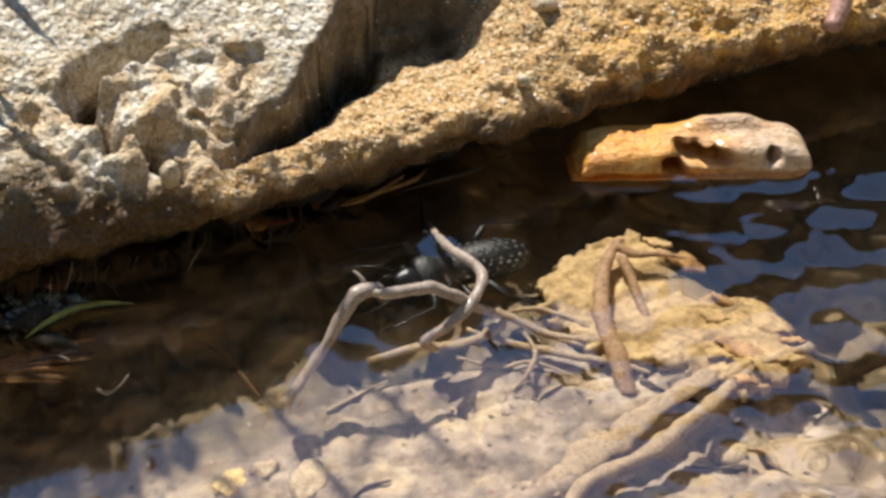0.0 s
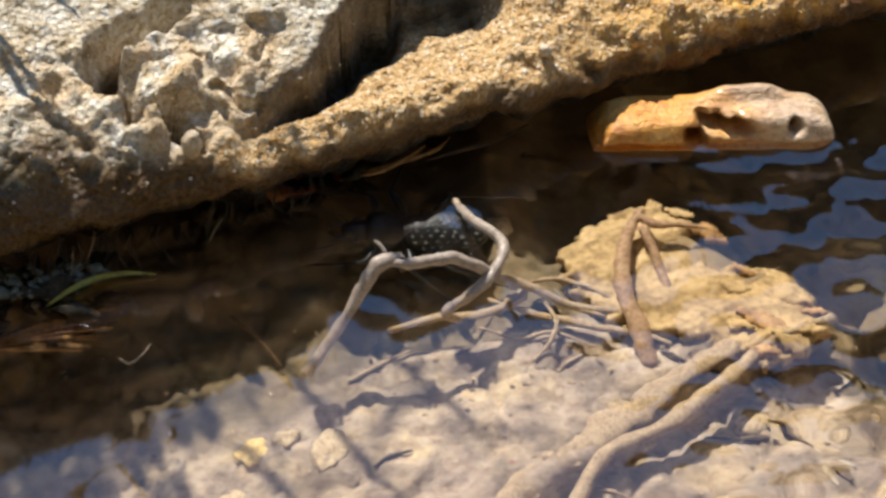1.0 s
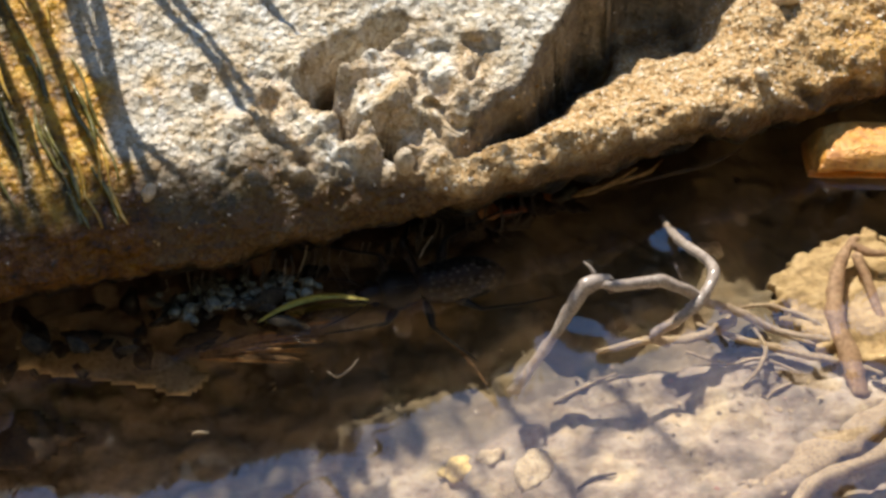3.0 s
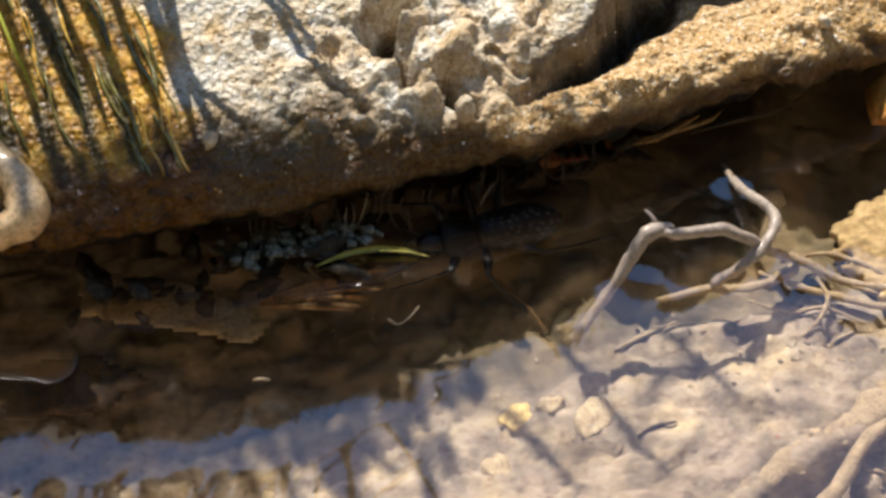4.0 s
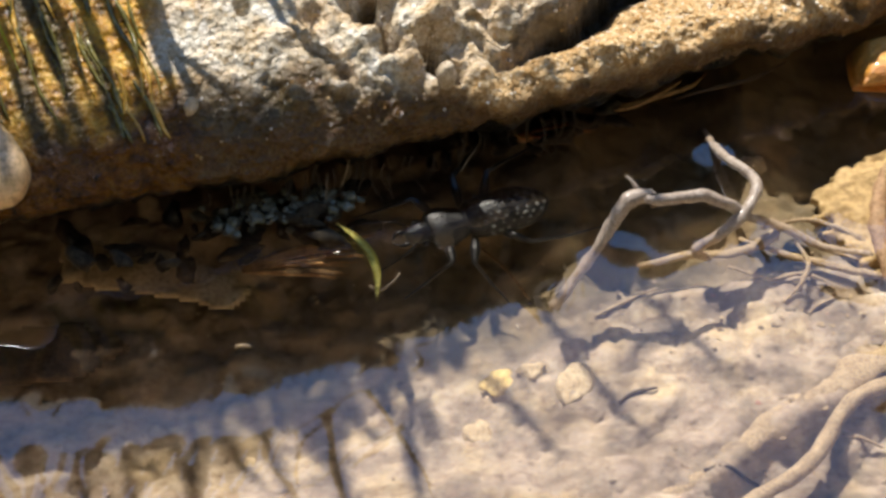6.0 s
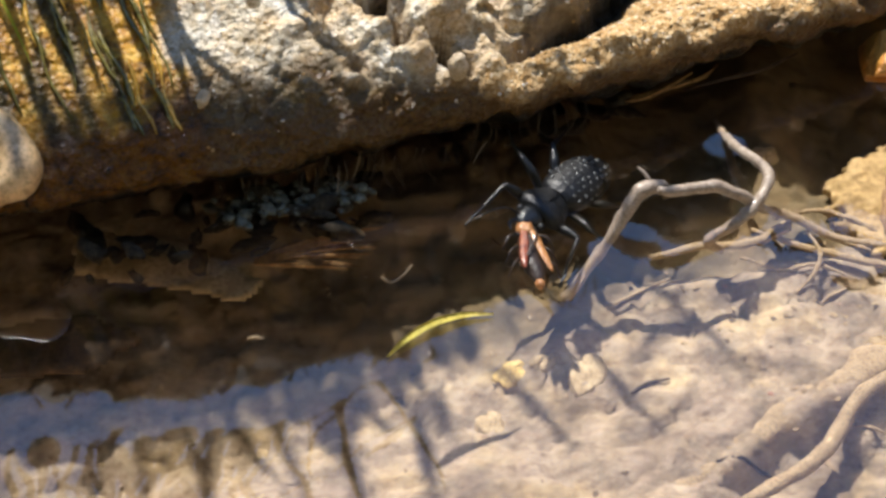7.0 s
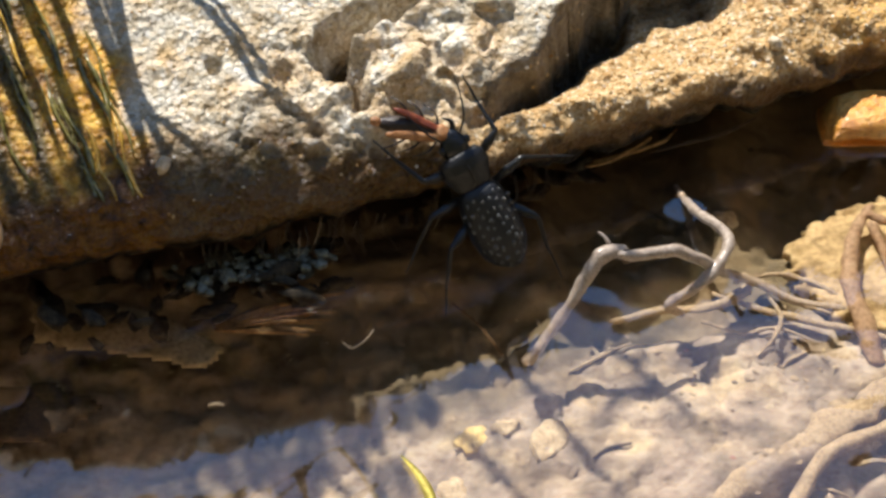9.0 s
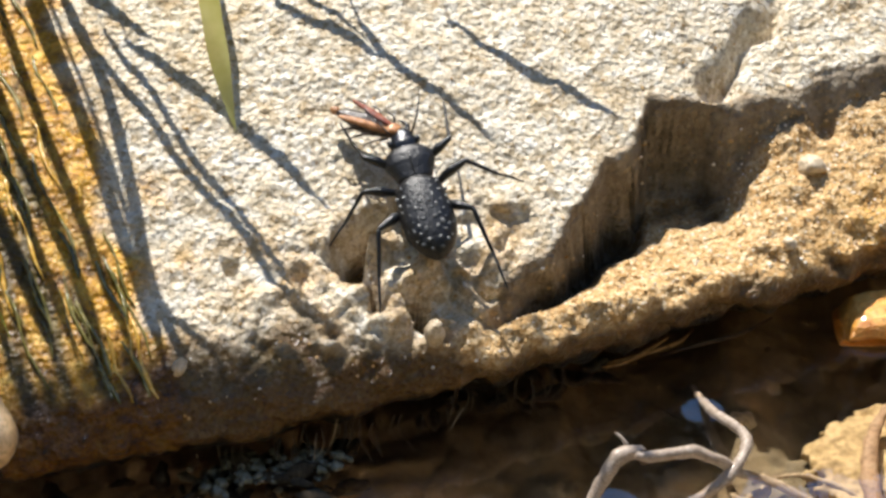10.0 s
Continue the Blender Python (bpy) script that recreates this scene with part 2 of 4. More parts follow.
def grid_mesh(name, pts, material, closed_v=False):
    """A sheet from an array of points in millimetres, rows x columns x 3."""
    nv, nu = pts.shape[:2]
    me = bpy.data.meshes.new(name)
    idx = np.arange(nv * nu).reshape(nv, nu)
    f = np.stack([idx[:-1, :-1], idx[:-1, 1:], idx[1:, 1:], idx[1:, :-1]], -1).reshape(-1, 4)
    me.from_pydata((pts.reshape(-1, 3) * MM).tolist(), [], f.tolist())
    ob = new(name, me)
    return finish(ob, me, material)


def attribute(ob, name, values):
    at = ob.data.attributes.new(name, "FLOAT", "POINT")
    at.data.foreach_set("value", np.asarray(values, dtype=np.float32).ravel())


def nz(x, y, z, size, seed=0.0):
    return noise.noise(Vector((x / size + seed, y / size - seed, z / size + 2.3 * seed)))


def fractal(x, y, z, size, seed=0.0, octaves=4):
    return noise.fractal(Vector((x / size + seed, y / size - seed, z / size + 2.3 * seed)), 0.9, 2.1, octaves)


def spline(points, steps):
    """Catmull-Rom through points of any length of tuple."""
    p = np.array(points, float)
    p = np.vstack([2 * p[0] - p[1], p, 2 * p[-1] - p[-2]])
    out = []
    for i in range(1, len(p) - 2):
        for s in range(steps):
            t = s / steps
            out.append(0.5 * (2 * p[i] + (p[i + 1] - p[i - 1]) * t + (2 * p[i - 1] - 5 * p[i] + 4 * p[i + 1] - p[i + 2]) * t * t
                              + (3 * p[i] - p[i - 1] - 3 * p[i + 1] + p[i + 2]) * t ** 3))
    out.append(p[-2])
    return np.array(out)


def tube(bm, path, radii, sides=12, rough=0.0, seed=0.0, flat=1.0):
    """A knobbly rod along a path; radii along it; flat below 1 squashes it in z."""
    path = [Vector(p) for p in path]
    rings = []
    n = len(path)
    for i, p in enumerate(path):
        way = (path[min(i + 1, n - 1)] - path[max(i - 1, 0)]).normalized()
        a = way.cross(Vector((0, 0, 1)))
        if a.length < 1e-3:
            a = Vector((1, 0, 0))
        a.normalize()
        b = a.cross(way).normalized()
        r0 = radii if isinstance(radii, (int, float)) else float(np.interp(i / (n - 1), np.linspace(0, 1, len(radii)), radii))
        ring = []
        for k in range(sides):
            w = 2 * math.pi * k / sides
            off = a * math.cos(w) + b * math.sin(w) * flat
            q = p + off * r0
            r = 1 + rough * nz(q.x, q.y, q.z, 2.2 * max(r0, 0.4), seed)
            ring.append(bm.verts.new(p + off * r0 * r))
        rings.append(ring)
    for u, v in zip(rings, rings[1:]):
        for k in range(sides):
            bm.faces.new((u[k], u[(k + 1) % sides], v[(k + 1) % sides], v[k]))
    for ring, p, s in ((rings[0], path[0], -1), (rings[-1], path[-1], 1)):
        way = (path[1] - path[0] if s < 0 else path[-1] - path[-2]).normalized()
        r0 = (ring[0].co - p).length
        tip = bm.verts.new(p + way * s * r0 * 0.7)
        for k in range(sides):
            bm.faces.new((ring[k], ring[(k + 1) % sides], tip))
    return bm


def rod(name, points, radii, material, parent=None, label="", sides=12, rough=0.35, seed=0.0, steps=6, flat=1.0):
    return part(name, tube(bmesh.new(), spline(points, steps), radii, sides, rough, seed, flat), material, parent, label)


def lump(bm, centre, size, rough=0.2, seed=0.0, detail=3, turn=0.0, power=1.0):
    """A stone-like body: an icosphere stretched, turned about z and made uneven."""
    made = bmesh.ops.create_icosphere(bm, subdivisions=detail, radius=1.0)["verts"]
    c, s = math.cos(turn), math.sin(turn)
    for v in made:
        n = v.co.copy()
        k = 1 + rough * (nz(n.x, n.y, n.z, 0.9, seed) + 0.5 * nz(n.x, n.y, n.z, 0.35, seed + 3))
        if power != 1.0:
            n = Vector([math.copysign(abs(q) ** power, q) for q in n])
        x, y, z = n.x * size[0] * k, n.y * size[1] * k, n.z * size[2] * k
        v.co = Vector((centre[0] + x * c - y * s, centre[1] + x * s + y * c, centre[2] + z))
    return bm


def strip(bm, path, width, side=None, fold=0.15, taper=True, late=0.0, point=3.0):
    """A grass blade: a folded ribbon along a path, pointed at its end."""
    path = [Vector(p) for p in path]
    n = len(path)
    rows = []
    for i, p in enumerate(path):
        way = (path[min(i + 1, n - 1)] - path[max(i - 1, 0)]).normalized()
        a = (side if side is not None else way.cross(Vector((0, 0, 1)))).normalized()
        b = a.cross(way).normalized()
        f = i / (n - 1)
        w = 0.5 * width * (min(1.0, (1 - f) * point + 0.04) if taper else math.sin(math.pi * (0.06 + 0.88 * f)))
        if late:
            w *= 0.18 + 0.82 * smooth(late - 0.1, late + 0.12, f)
        rows.append([bm.verts.new(p - a * w + b * w * fold), bm.verts.new(p), bm.verts.new(p + a * w + b * w * fold)])
    for u, v in zip(rows, rows[1:]):
        for k in (0, 1):
            bm.faces.new((u[k], u[k + 1], v[k + 1], v[k]))
    return bm


def empty(name, label, category, at=(0, 0, 0), **more):
    ob = new(name)
    ob.empty_display_size = 0.005
    ob.location = Vector(at) * MM
    return tagged(ob, label, category, **more)


# ---------------------------------------------------------------- shape of the place (millimetres)
def edge_y(x):
    """Where the rock's overhanging lip runs."""
    if x < -100:
        return -12.2 + 0.127 * (x + 100)
    if x > 175:
        return 81.7 + 0.281 * (x - 175)
    return 14.7 + 0.3741 * x + 0.000689 * x * x - 3.643e-6 * x ** 3


def clay_plate(x, y):
    """The worn clay plates of the bed: distance to the next crease, the plate's tilt and its middle."""
    near, at = noise.voronoi(Vector(((x + 4 * nz(x, y, 0, 12, 9)) / 13.0, (y + 4 * nz(x, y, 3, 12, 9)) / 10.0, 0.5)))
    return near[1] - near[0], noise.noise_vector(at[0] * 7.3), at[0]


def bed_z(x, y):
    z = -17.5 + 0.045 * max(-150, min(190, x)) + 0.02 * (y + 20)
    z -= 0.12 * max(0.0, 25 - max(x, -150))
    z -= 26 * smooth(122, 158, x + 0.25 * y) * smooth(-70, -30, y)
    z -= 4.6 * smooth(-75, -40, x) * smooth(64, 34, x) * smooth(20, 0, y) * smooth(-66, -38, y)
    z -= 8.0 * smooth(0.5, 7, (x - 75) * 0.573 - (y + 40) * 0.82) * smooth(40, 60, x)
    z -= 11.0 * smooth(29, 38, x) * smooth(68, 60, x) * smooth(-9, -2, y)
    # a deep hole between the driftwood and the bark slab
    shelf = float(np.interp(x, [60, 79, 90, 103, 111, 124, 132, 140, 160], [12, 10, 19, 24, 16, 5, -4, -24, -48]))
    z -= 19 * smooth(0, 13, y - shelf) * smooth(66, 92, x)
    z += 1.8 * nz(x, y, 0, 26, 1) + 1.7 * nz(x, y, 0, 9, 2) + 0.9 * nz(x, y, 0, 3.4, 3) - 0.9 * smooth(0.16, 0.0, abs(nz(x, y, 0, 14, 8)))
    # worn, slightly tipped plates of clay with creases between them
    if -140 < x < 210 and -110 < y < 60:
        gap, tip, mid = clay_plate(x, y)
        z += 1.8 * smooth(0.0, 0.14, gap) - 1.1 + 2.2 * tip.z + 3.4 * (tip.x * (x / 13.0 - mid.x) + tip.y * (y / 10.0 - mid.y))
    return z


def crest_z(x):
    """Height of the far bank's crest, in millimetres."""
    z = float(np.interp(x, [-600, -410, -289, -217, -145, -55, 0, 50, 116, 228, 350, 450, 600, 800, 1200], [1185, 1166, 1148, 1135, 1118, 1095, 1068, 1034, 1003, 980, 935, 890, 835, 770, 680]))
    return z - 26 + 14 * nz(x, 0, 0, 160, 5) + 8 * nz(x, 0, 0, 50, 6)


def ground_z(x, y):
    z = bed_z(x, y)
    shore = max(smooth(-130, -210, y), smooth(150, 215, y), smooth(1000, 1150, abs(x)))
    z += shore * (40 - z)
    if y > 230:
        z = z + (crest_z(x) - z) * min(1.0, max(0.0, (y - 230) / 770)) ** 1.15
    # steep unseen earth banks, added behind the viewer and at both ends to block skylight
    wall = max(smooth(-430, -1000, y) * 1600, smooth(900, 1700, abs(x)) * 1200)
    if wall > 0:
        z = max(z, 40 + wall + 60 * nz(x, y, 0, 260, 7))
    return z


def spread(lo, hi, step, far, grow=1.35):
    mid = list(np.arange(lo, hi + step / 2, step))
    out, d, p = [], step, mid[-1]
    while p < far:
        d *= grow
        p += d
        out.append(p)
    low, d, p = [], step, mid[0]
    while p > -far:
        d *= grow
        p -= d
        low.append(p)
    return low[::-1] + mid + out


def build_ground():
    xs = spread(-130, 200, 1.5, 60000)
    ys = [y for y in spread(-95, 75, 1.5, 60000) if -400 < y < 230 or abs(y) > 1150] + list(np.arange(240, 1150, 26)) + list(np.arange(-1140, -400, 40))
    ys.sort()
    pts = np.array([[(x, y, ground_z(x, y)) for x in xs] for y in ys])
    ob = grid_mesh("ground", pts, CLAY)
    x, y = pts[..., 0], pts[..., 1]
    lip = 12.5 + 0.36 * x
    # the bed is darker in the still strip beside the rock
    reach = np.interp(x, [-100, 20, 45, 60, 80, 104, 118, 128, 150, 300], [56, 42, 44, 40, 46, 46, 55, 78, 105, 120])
    dark_bed = np.clip((y - lip + reach + 4 * np.sin(x / 9.0) + 2 * np.sin(x / 3.7 + y / 5)) / 9, 0, 1)
    dark_bed *= np.interp(x, [-70, -25, 5], [0.15, 0.65, 1.0])
    attribute(ob, "dark_bed", dark_bed)
    # the creases are browner, more in some than in others
    attribute(ob, "crease", [smooth(0.13, 0.02, clay_plate(u, v)[0]) * smooth(-0.25, 0.3, nz(u, v, 0, 16, 10)) if -140 < u < 210 and -110 < v < 60 else 0.0 for u, v in zip(x.ravel(), y.ravel())])
    attribute(ob, "bank", np.clip((y - 150) / 60, 0, 1) + np.clip((-y - 150) / 60, 0, 1))
    tagged(ob, "pale tan clay stream bed rising into dark grassy banks", "stream bed", kind="structure")
    return ob


# what stands out of the water and draws its skin up: x, y, reach, height
WETTED = [(37.0, -3.0, 2.6, 0.8), (33.5, -7.0, 2.2, 0.6), (58.8, 24.5, 2.8, 1.4), (57.0, -4.3, 2.0, 0.5), (62.5, 2.0, 2.0, 0.4)]


def water_z(x, y):
    z = 0.10 * nz(x, y, 0, 24, 11) + 0.03 * nz(x, y, 0, 8, 12)
    for wx, wy, r, h in WETTED:
        z += h * math.exp(-math.hypot(x - wx, y - wy) / r)
    # the skin climbs the sunken block of ochre wood and the rock
    dx = max(93 - x, 0, x - 146)
    dy = max(43.5 - y, 0, y - 54)
    z += 0.35 * math.exp(-math.hypot(dx, dy) / 1.8)
    d = edge_y(x) + 7 + 2.5 * nz(x, 0, 0, 14, 13) - y
    z += 1.0 * math.exp(-max(d, 0) / 2.6)
    # ripples run in from the open side
    k = smooth(98, 145, x) * smooth(52, 30, y)
    k2 = smooth(55, 125, x) * smooth(8, -42, y) * 1.7
    q = x * 0.75 - y * 0.55 + 5 * nz(x, y, 0, 22, 14)
    z += (1.8 * k + k2) * (0.30 * math.sin(q / 2.4) * (0.5 + nz(x, y, 0, 30, 15)) + 0.75 * nz(x, y, 0, 10.0, 16) + 0.22 * nz(x, y, 0, 4.5, 17))
    return z


def build_water():
    xs = [v for v in spread(-112, 200, 1.2, 1300)]
    ys = [v for v in spread(-82, 66, 1.2, 250, 1.25)]
    pts = np.array([[(x, y, water_z(x, y)) for x in xs] for y in ys])
    ob = grid_mesh("water", pts, WATER)
    ob.visible_shadow = False
    tagged(ob, "clear still stream water reflecting blue sky", "water", kind="structure")


PROFILE = [(80, -45), (52, -20), (30, -9), (15, -1), (6, 4.5), (1.5, 8.5), (0, 11.5), (0.8, 14.5), (3.2, 17.6), (8, 20.6), (18, 25.6),
           (36, 34.2), (66, 48), (100, 61), (140, 73), (172, 76), (200, 62), (214, 20), (216, -45)]


def block_y(x):
    """Foot of the pale upper block on the ochre ledge."""
    return float(np.interp(x, [-60, 10, 14, 17, 27, 35, 41, 47, 51.5, 69, 84, 107, 160, 300], [-60, 18, 25, 32, 41, 52, 63, 67, 79, 80, 86, 96, 120, 170]))


DENTS = [(-38.2, 30.8, 1.5, 4.5), (-17.0, 18.5, 2.2, 3.0), (5.5, 30.0, 4.0, 2.4), (14.5, 31.5, 4.6, 4.5), (-11.0, 34.0, 3.6, 3.5), (11.0, 38.0, 2.6, 4.0), (6.0, 44.0, 2.2, 3.0), (-24, 30, 2.4, 3.0), (92, 87.5, 4.0, 5.0)]
SWELLS = [(-9.6, 29.3, 3.2, 2.0), (-3.3, 27.3, 2.8, 1.7), (3.3, 19.5, 1.9, 2.0), (-15.5, 27.5, 3.0, 1.4), (1.5, 33.0, 3.6, 1.6), (9.5, 21.5, 3.0, 1.2), (-30, 22, 5, 1.2)]


CLEFT = [(1.5, 52, 1.3), (-6, 46.5, 1.8), (-13, 41.5, 2.3), (-15.5, 36.5, 2.1), (-11, 31.5, 1.7), (-7, 27.5, 1.5), (0, 26.5, 1.5), (4.5, 21.5, 1.3)]


def cleft_depth(x, y):
    """A winding dark cleft among the knobs, in millimetres."""
    if not (-24 < x < 12 and 14 < y < 60):
        return 0.0
    x, y = x + 1.8 * nz(x, y, 0, 5, 47), y + 1.8 * nz(x, y, 6, 5, 47)
    deep = 0.0
    for (ax, ay, ar), (bx, by, br) in zip(CLEFT, CLEFT[1:]):
        ex, ey = bx - ax, by - ay
        t = min(1.0, max(0.0, ((x - ax) * ex + (y - ay) * ey) / (ex * ex + ey * ey)))
        q = math.hypot(x - ax - t * ex, y - ay - t * ey) / (ar + t * (br - ar))
        deep = max(deep, 15.0 * math.exp(-(0.75 * q) ** 4))
    return deep


def end_x(y):
    """Where the boulder's mossy wet end begins."""
    return -51.5 - 0.433 * y


def build_rock():
    prof = spline(PROFILE, 24)
    seg = np.r_[0, np.cumsum(np.hypot(*np.diff(prof, axis=0).T))]
    # rows: close together where the face shows, wide behind
    s_lo, s_hi = seg[24 * 3], seg[24 * 13]
    s = np.r_[np.linspace(0, s_lo, 14)[:-1], np.arange(s_lo, s_hi, 0.58), np.linspace(s_hi, seg[-1], 40)]
    d_row, z_row = np.interp(s, seg, prof[:, 0]), np.interp(s, seg, prof[:, 1])
    xs = np.r_[np.linspace(-330, -118, 26)[:-1], np.arange(-118, 186, 0.8), np.linspace(186, 380, 24)]
    slope = np.stack([np.gradient(d_row), np.gradient(z_row)], 1)
    slope /= np.linalg.norm(slope, axis=1)[:, None] + 1e-9
    n_row = np.stack([-slope[:, 1], slope[:, 0]], 1)
    pts = np.zeros((len(s), len(xs), 3))
    masks = np.zeros((5, len(s), len(xs)))
    for j, x in enumerate(xs):
        ye, by = edge_y(x), block_y(x)
        end = smooth(-330, -230, x) * smooth(380, 290, x)
        for i in range(len(s)):
            d, z = d_row[i], z_row[i]
            y = ye + d
            if 0 < i < len(s) - 1 and s[i] < s_hi + 60:
                top = smooth(0.5, 9, d) if z > 10 else 0.0
                nd, nh = n_row[i]
                wob = 1.6 * nz(x, y, 0, 9, 21) + 0.5 * nz(x, y, 0, 3.6, 22)
                g = (y - by) * 0.75 + wob
                step = smooth(-1.3, 1.2, g)
                # the ledge keeps low and level in front of the block
                z += top * (step * 1.0 - (1 - step) * min(15.0, 0.58 * max(d - 4, 0)) * (1 - 0.8 * smooth(66, 84, x)))
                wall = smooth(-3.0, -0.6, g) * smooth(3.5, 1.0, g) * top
                # and is hollowed along the block's foot
                z -= top * (1 - step) * 7.5 * math.exp(-((y - by + 1) / 10.0) ** 2) * smooth(6, 16, d) * smooth(4, 16, x) * smooth(76, 62, x)
                z += top * 2.2 * nz(x, y, 0, 34, 23)
                low = smooth(42, 24, d) * smooth(-62, -22, x) * smooth(30, 8, x) * top
                knob = smooth(-26, -15, x) * smooth(27, 19, x) * smooth(4, 8, d) * smooth(36, 28, d) * top
                lip = smooth(14, 4, d)
                out = (0.75 + 0.5 * lip + 0.7 * (1 - step)) * fractal(x, y, z, 6.5, 24, 3)
                out += lip * (1.5 * nz(x, y, z, 13, 26) + 1.0 * nz(x, y, z, 5, 27))
                cell = noise.voronoi(Vector((x / 2.4, y / 2.4, z / 2.4)))[0]
                out += 0.7 * min(0.7, cell[1] - cell[0]) - 0.2
                if low > 0.01:
                    wx, wy = x + 4.0 * nz(x, y, 0, 6, 34) + 1.2 * nz(x, y, 0, 2, 38), y + 4.0 * nz(x, y, 9, 6, 34) + 1.2 * nz(x, y, 9, 2, 38)
                    cell = noise.voronoi(Vector((wx / 7.0, wy / 7.0, 0.3)))[0]
                    out += low * (1 - knob) * (3.6 * min(0.36, cell[1] - cell[0]) - 0.7 + 1.3 * nz(x, y, 0, 5, 37))
                if knob > 0.01:
                    # rounded knobs with deep clefts between them
                    wx, wy = x + 5.0 * nz(x, y, 0, 8, 44) + 2.0 * nz(x, y, 0, 3, 45), y + 5.0 * nz(x, y, 9, 8, 44) + 2.0 * nz(x, y, 9, 3, 45)
                    cell = noise.voronoi(Vector((wx / 8.6, wy / 9.6, 4.7)))[0]
                    fine = noise.voronoi(Vector((wx / 4.1, wy / 4.1, 1.7)))[0]
                    out += knob * (2.4 * smooth(0.0, 0.5, cell[1] - cell[0]) - 1.5 + 1.8 * (1 - min(1.0, cell[0] * 1.3)) + 0.5 * smooth(0.0, 0.5, fine[1] - fine[0]) + 2.0 * nz(x, y, 0, 9, 46))
                out += 0.24 * nz(x, y, z, 1.3, 25)
                y += nd * out + wall * (2.0 * fractal(x * 0.6, y, z * 0.7, 7, 39, 3) + 0.5 * nz(x * 0.8, y, z, 2.2, 40))
                z += nh * out
                for ux, uy, r, h in DENTS:
                    q = ((x - ux) ** 2 + (y - uy) ** 2) / (r * r)
                    if q < 9:
                        z -= h * math.exp(-q * math.sqrt(q))
                for ux, uy, r, h in SWELLS:
                    q = ((x - ux) ** 2 + (y - uy) ** 2) / (r * r)
                    if q < 9:
                        z += h * math.exp(-q * q)
                z -= cleft_depth(x, y) * top
                # a crack between the two upper blocks
                if 50 < x < 110 and y > 80:
                    q = abs((x - 67) * 0.843 - (y - 88) * 0.537 + 4.0 * nz(x, y, 0, 8, 35))
                    z -= 7.0 * math.exp(-(q / 2.4) ** 2) * smooth(80, 88, y) * smooth(128, 108, y)
                masks[0, i, j] = min(1.0, 0.6 * max(low, knob) * smooth(-0.3, 0.25, nz(x, y, 0, 7, 43)) + (1 - smooth(0.6, 3.4, g + nz(x, y, z, 3, 41))) + smooth(7, 2.0, d) * 0.9)
                # where the wall's painted shade lies
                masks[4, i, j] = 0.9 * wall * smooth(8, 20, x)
                face = 1.0 if z > 9 and d < 150 else 0.0
                masks[1, i, j] = smooth(12, 0, x - end_x(y) + 9 * nz(x, y, 0, 9, 28)) * face + 0.75 * smooth(0.05, 0.3, nz(x, y, 0, 11, 29)) * smooth(26, 10, x - end_x(y)) * top
                # moss on the wet end; its slanted stripes also paint in blade shadows
                masks[2, i, j] = smooth(2, -9, x - end_x(y) + 7 * nz(x, y, 0, 8, 30)) * (0.08 + 0.8 * smooth(-0.05, 0.25, nz((x + 0.45 * y) * 1.9, y * 0.3, 0, 7, 31))) * top * smooth(2, 9, d)
                amber = smooth(74, 118, x) * smooth(26, 8, d) * (0.45 + 0.55 * smooth(-0.25, 0.2, nz(x, y, 0, 6, 48))) * face
                masks[1, i, j] = max(masks[1, i, j], 0.75 * amber)
                # the underside's shade is painted in near black, down to the water
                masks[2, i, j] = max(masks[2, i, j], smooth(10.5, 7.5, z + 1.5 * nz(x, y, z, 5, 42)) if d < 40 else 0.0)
                # the wet band along the lip also carries the overhang's shade
                masks[3, i, j] = max(smooth(20.0, 15.0, z + 2.5 * nz(x, y, 0, 6, 32) - 2.0 * smooth(20, -30, x) - 2.0 * smooth(-100, -60, x) * smooth(12, -2, x) - 3.0 * smooth(-70, -54, x) * smooth(-8, -24, x) + 4.5 * smooth(6, 26, x)) * (1 - 0.45 * smooth(5, 30, x)), 0.95 * smooth(16.5, 12.5, z + 2 * nz(x, y, 0, 6, 32)), smooth(0, -14, x - end_x(y) + 5 * nz(x, y, 0, 9, 33)) * 0.12) if d < 120 else 0
            z = -45 + (z + 45) * end
            pts[i, j] = (x, y, z)
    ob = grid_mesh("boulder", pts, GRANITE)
    for k, name in enumerate(("tan", "rust", "moss", "wet", "wall_shade")):
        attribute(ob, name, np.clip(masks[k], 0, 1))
    tagged(ob, "pale cream granite boulder with ochre ledge overhanging the stream", "rock")
    return ob, pts


build_ground()
build_water()
BOULDER, ROCK = build_rock()


def rock_top(x, y):
    """Height of the rock's upper face, in millimetres."""
    front = ROCK[ROCK.shape[0] // 12:, :, :]
    j = int(np.argmin(np.abs(front[0, :, 0] - x)))
    col = front[:, j]
    near = col[np.abs(col[:, 1] - y) < 1.2]
    return float(near[:, 2].max()) if len(near) else 0.0


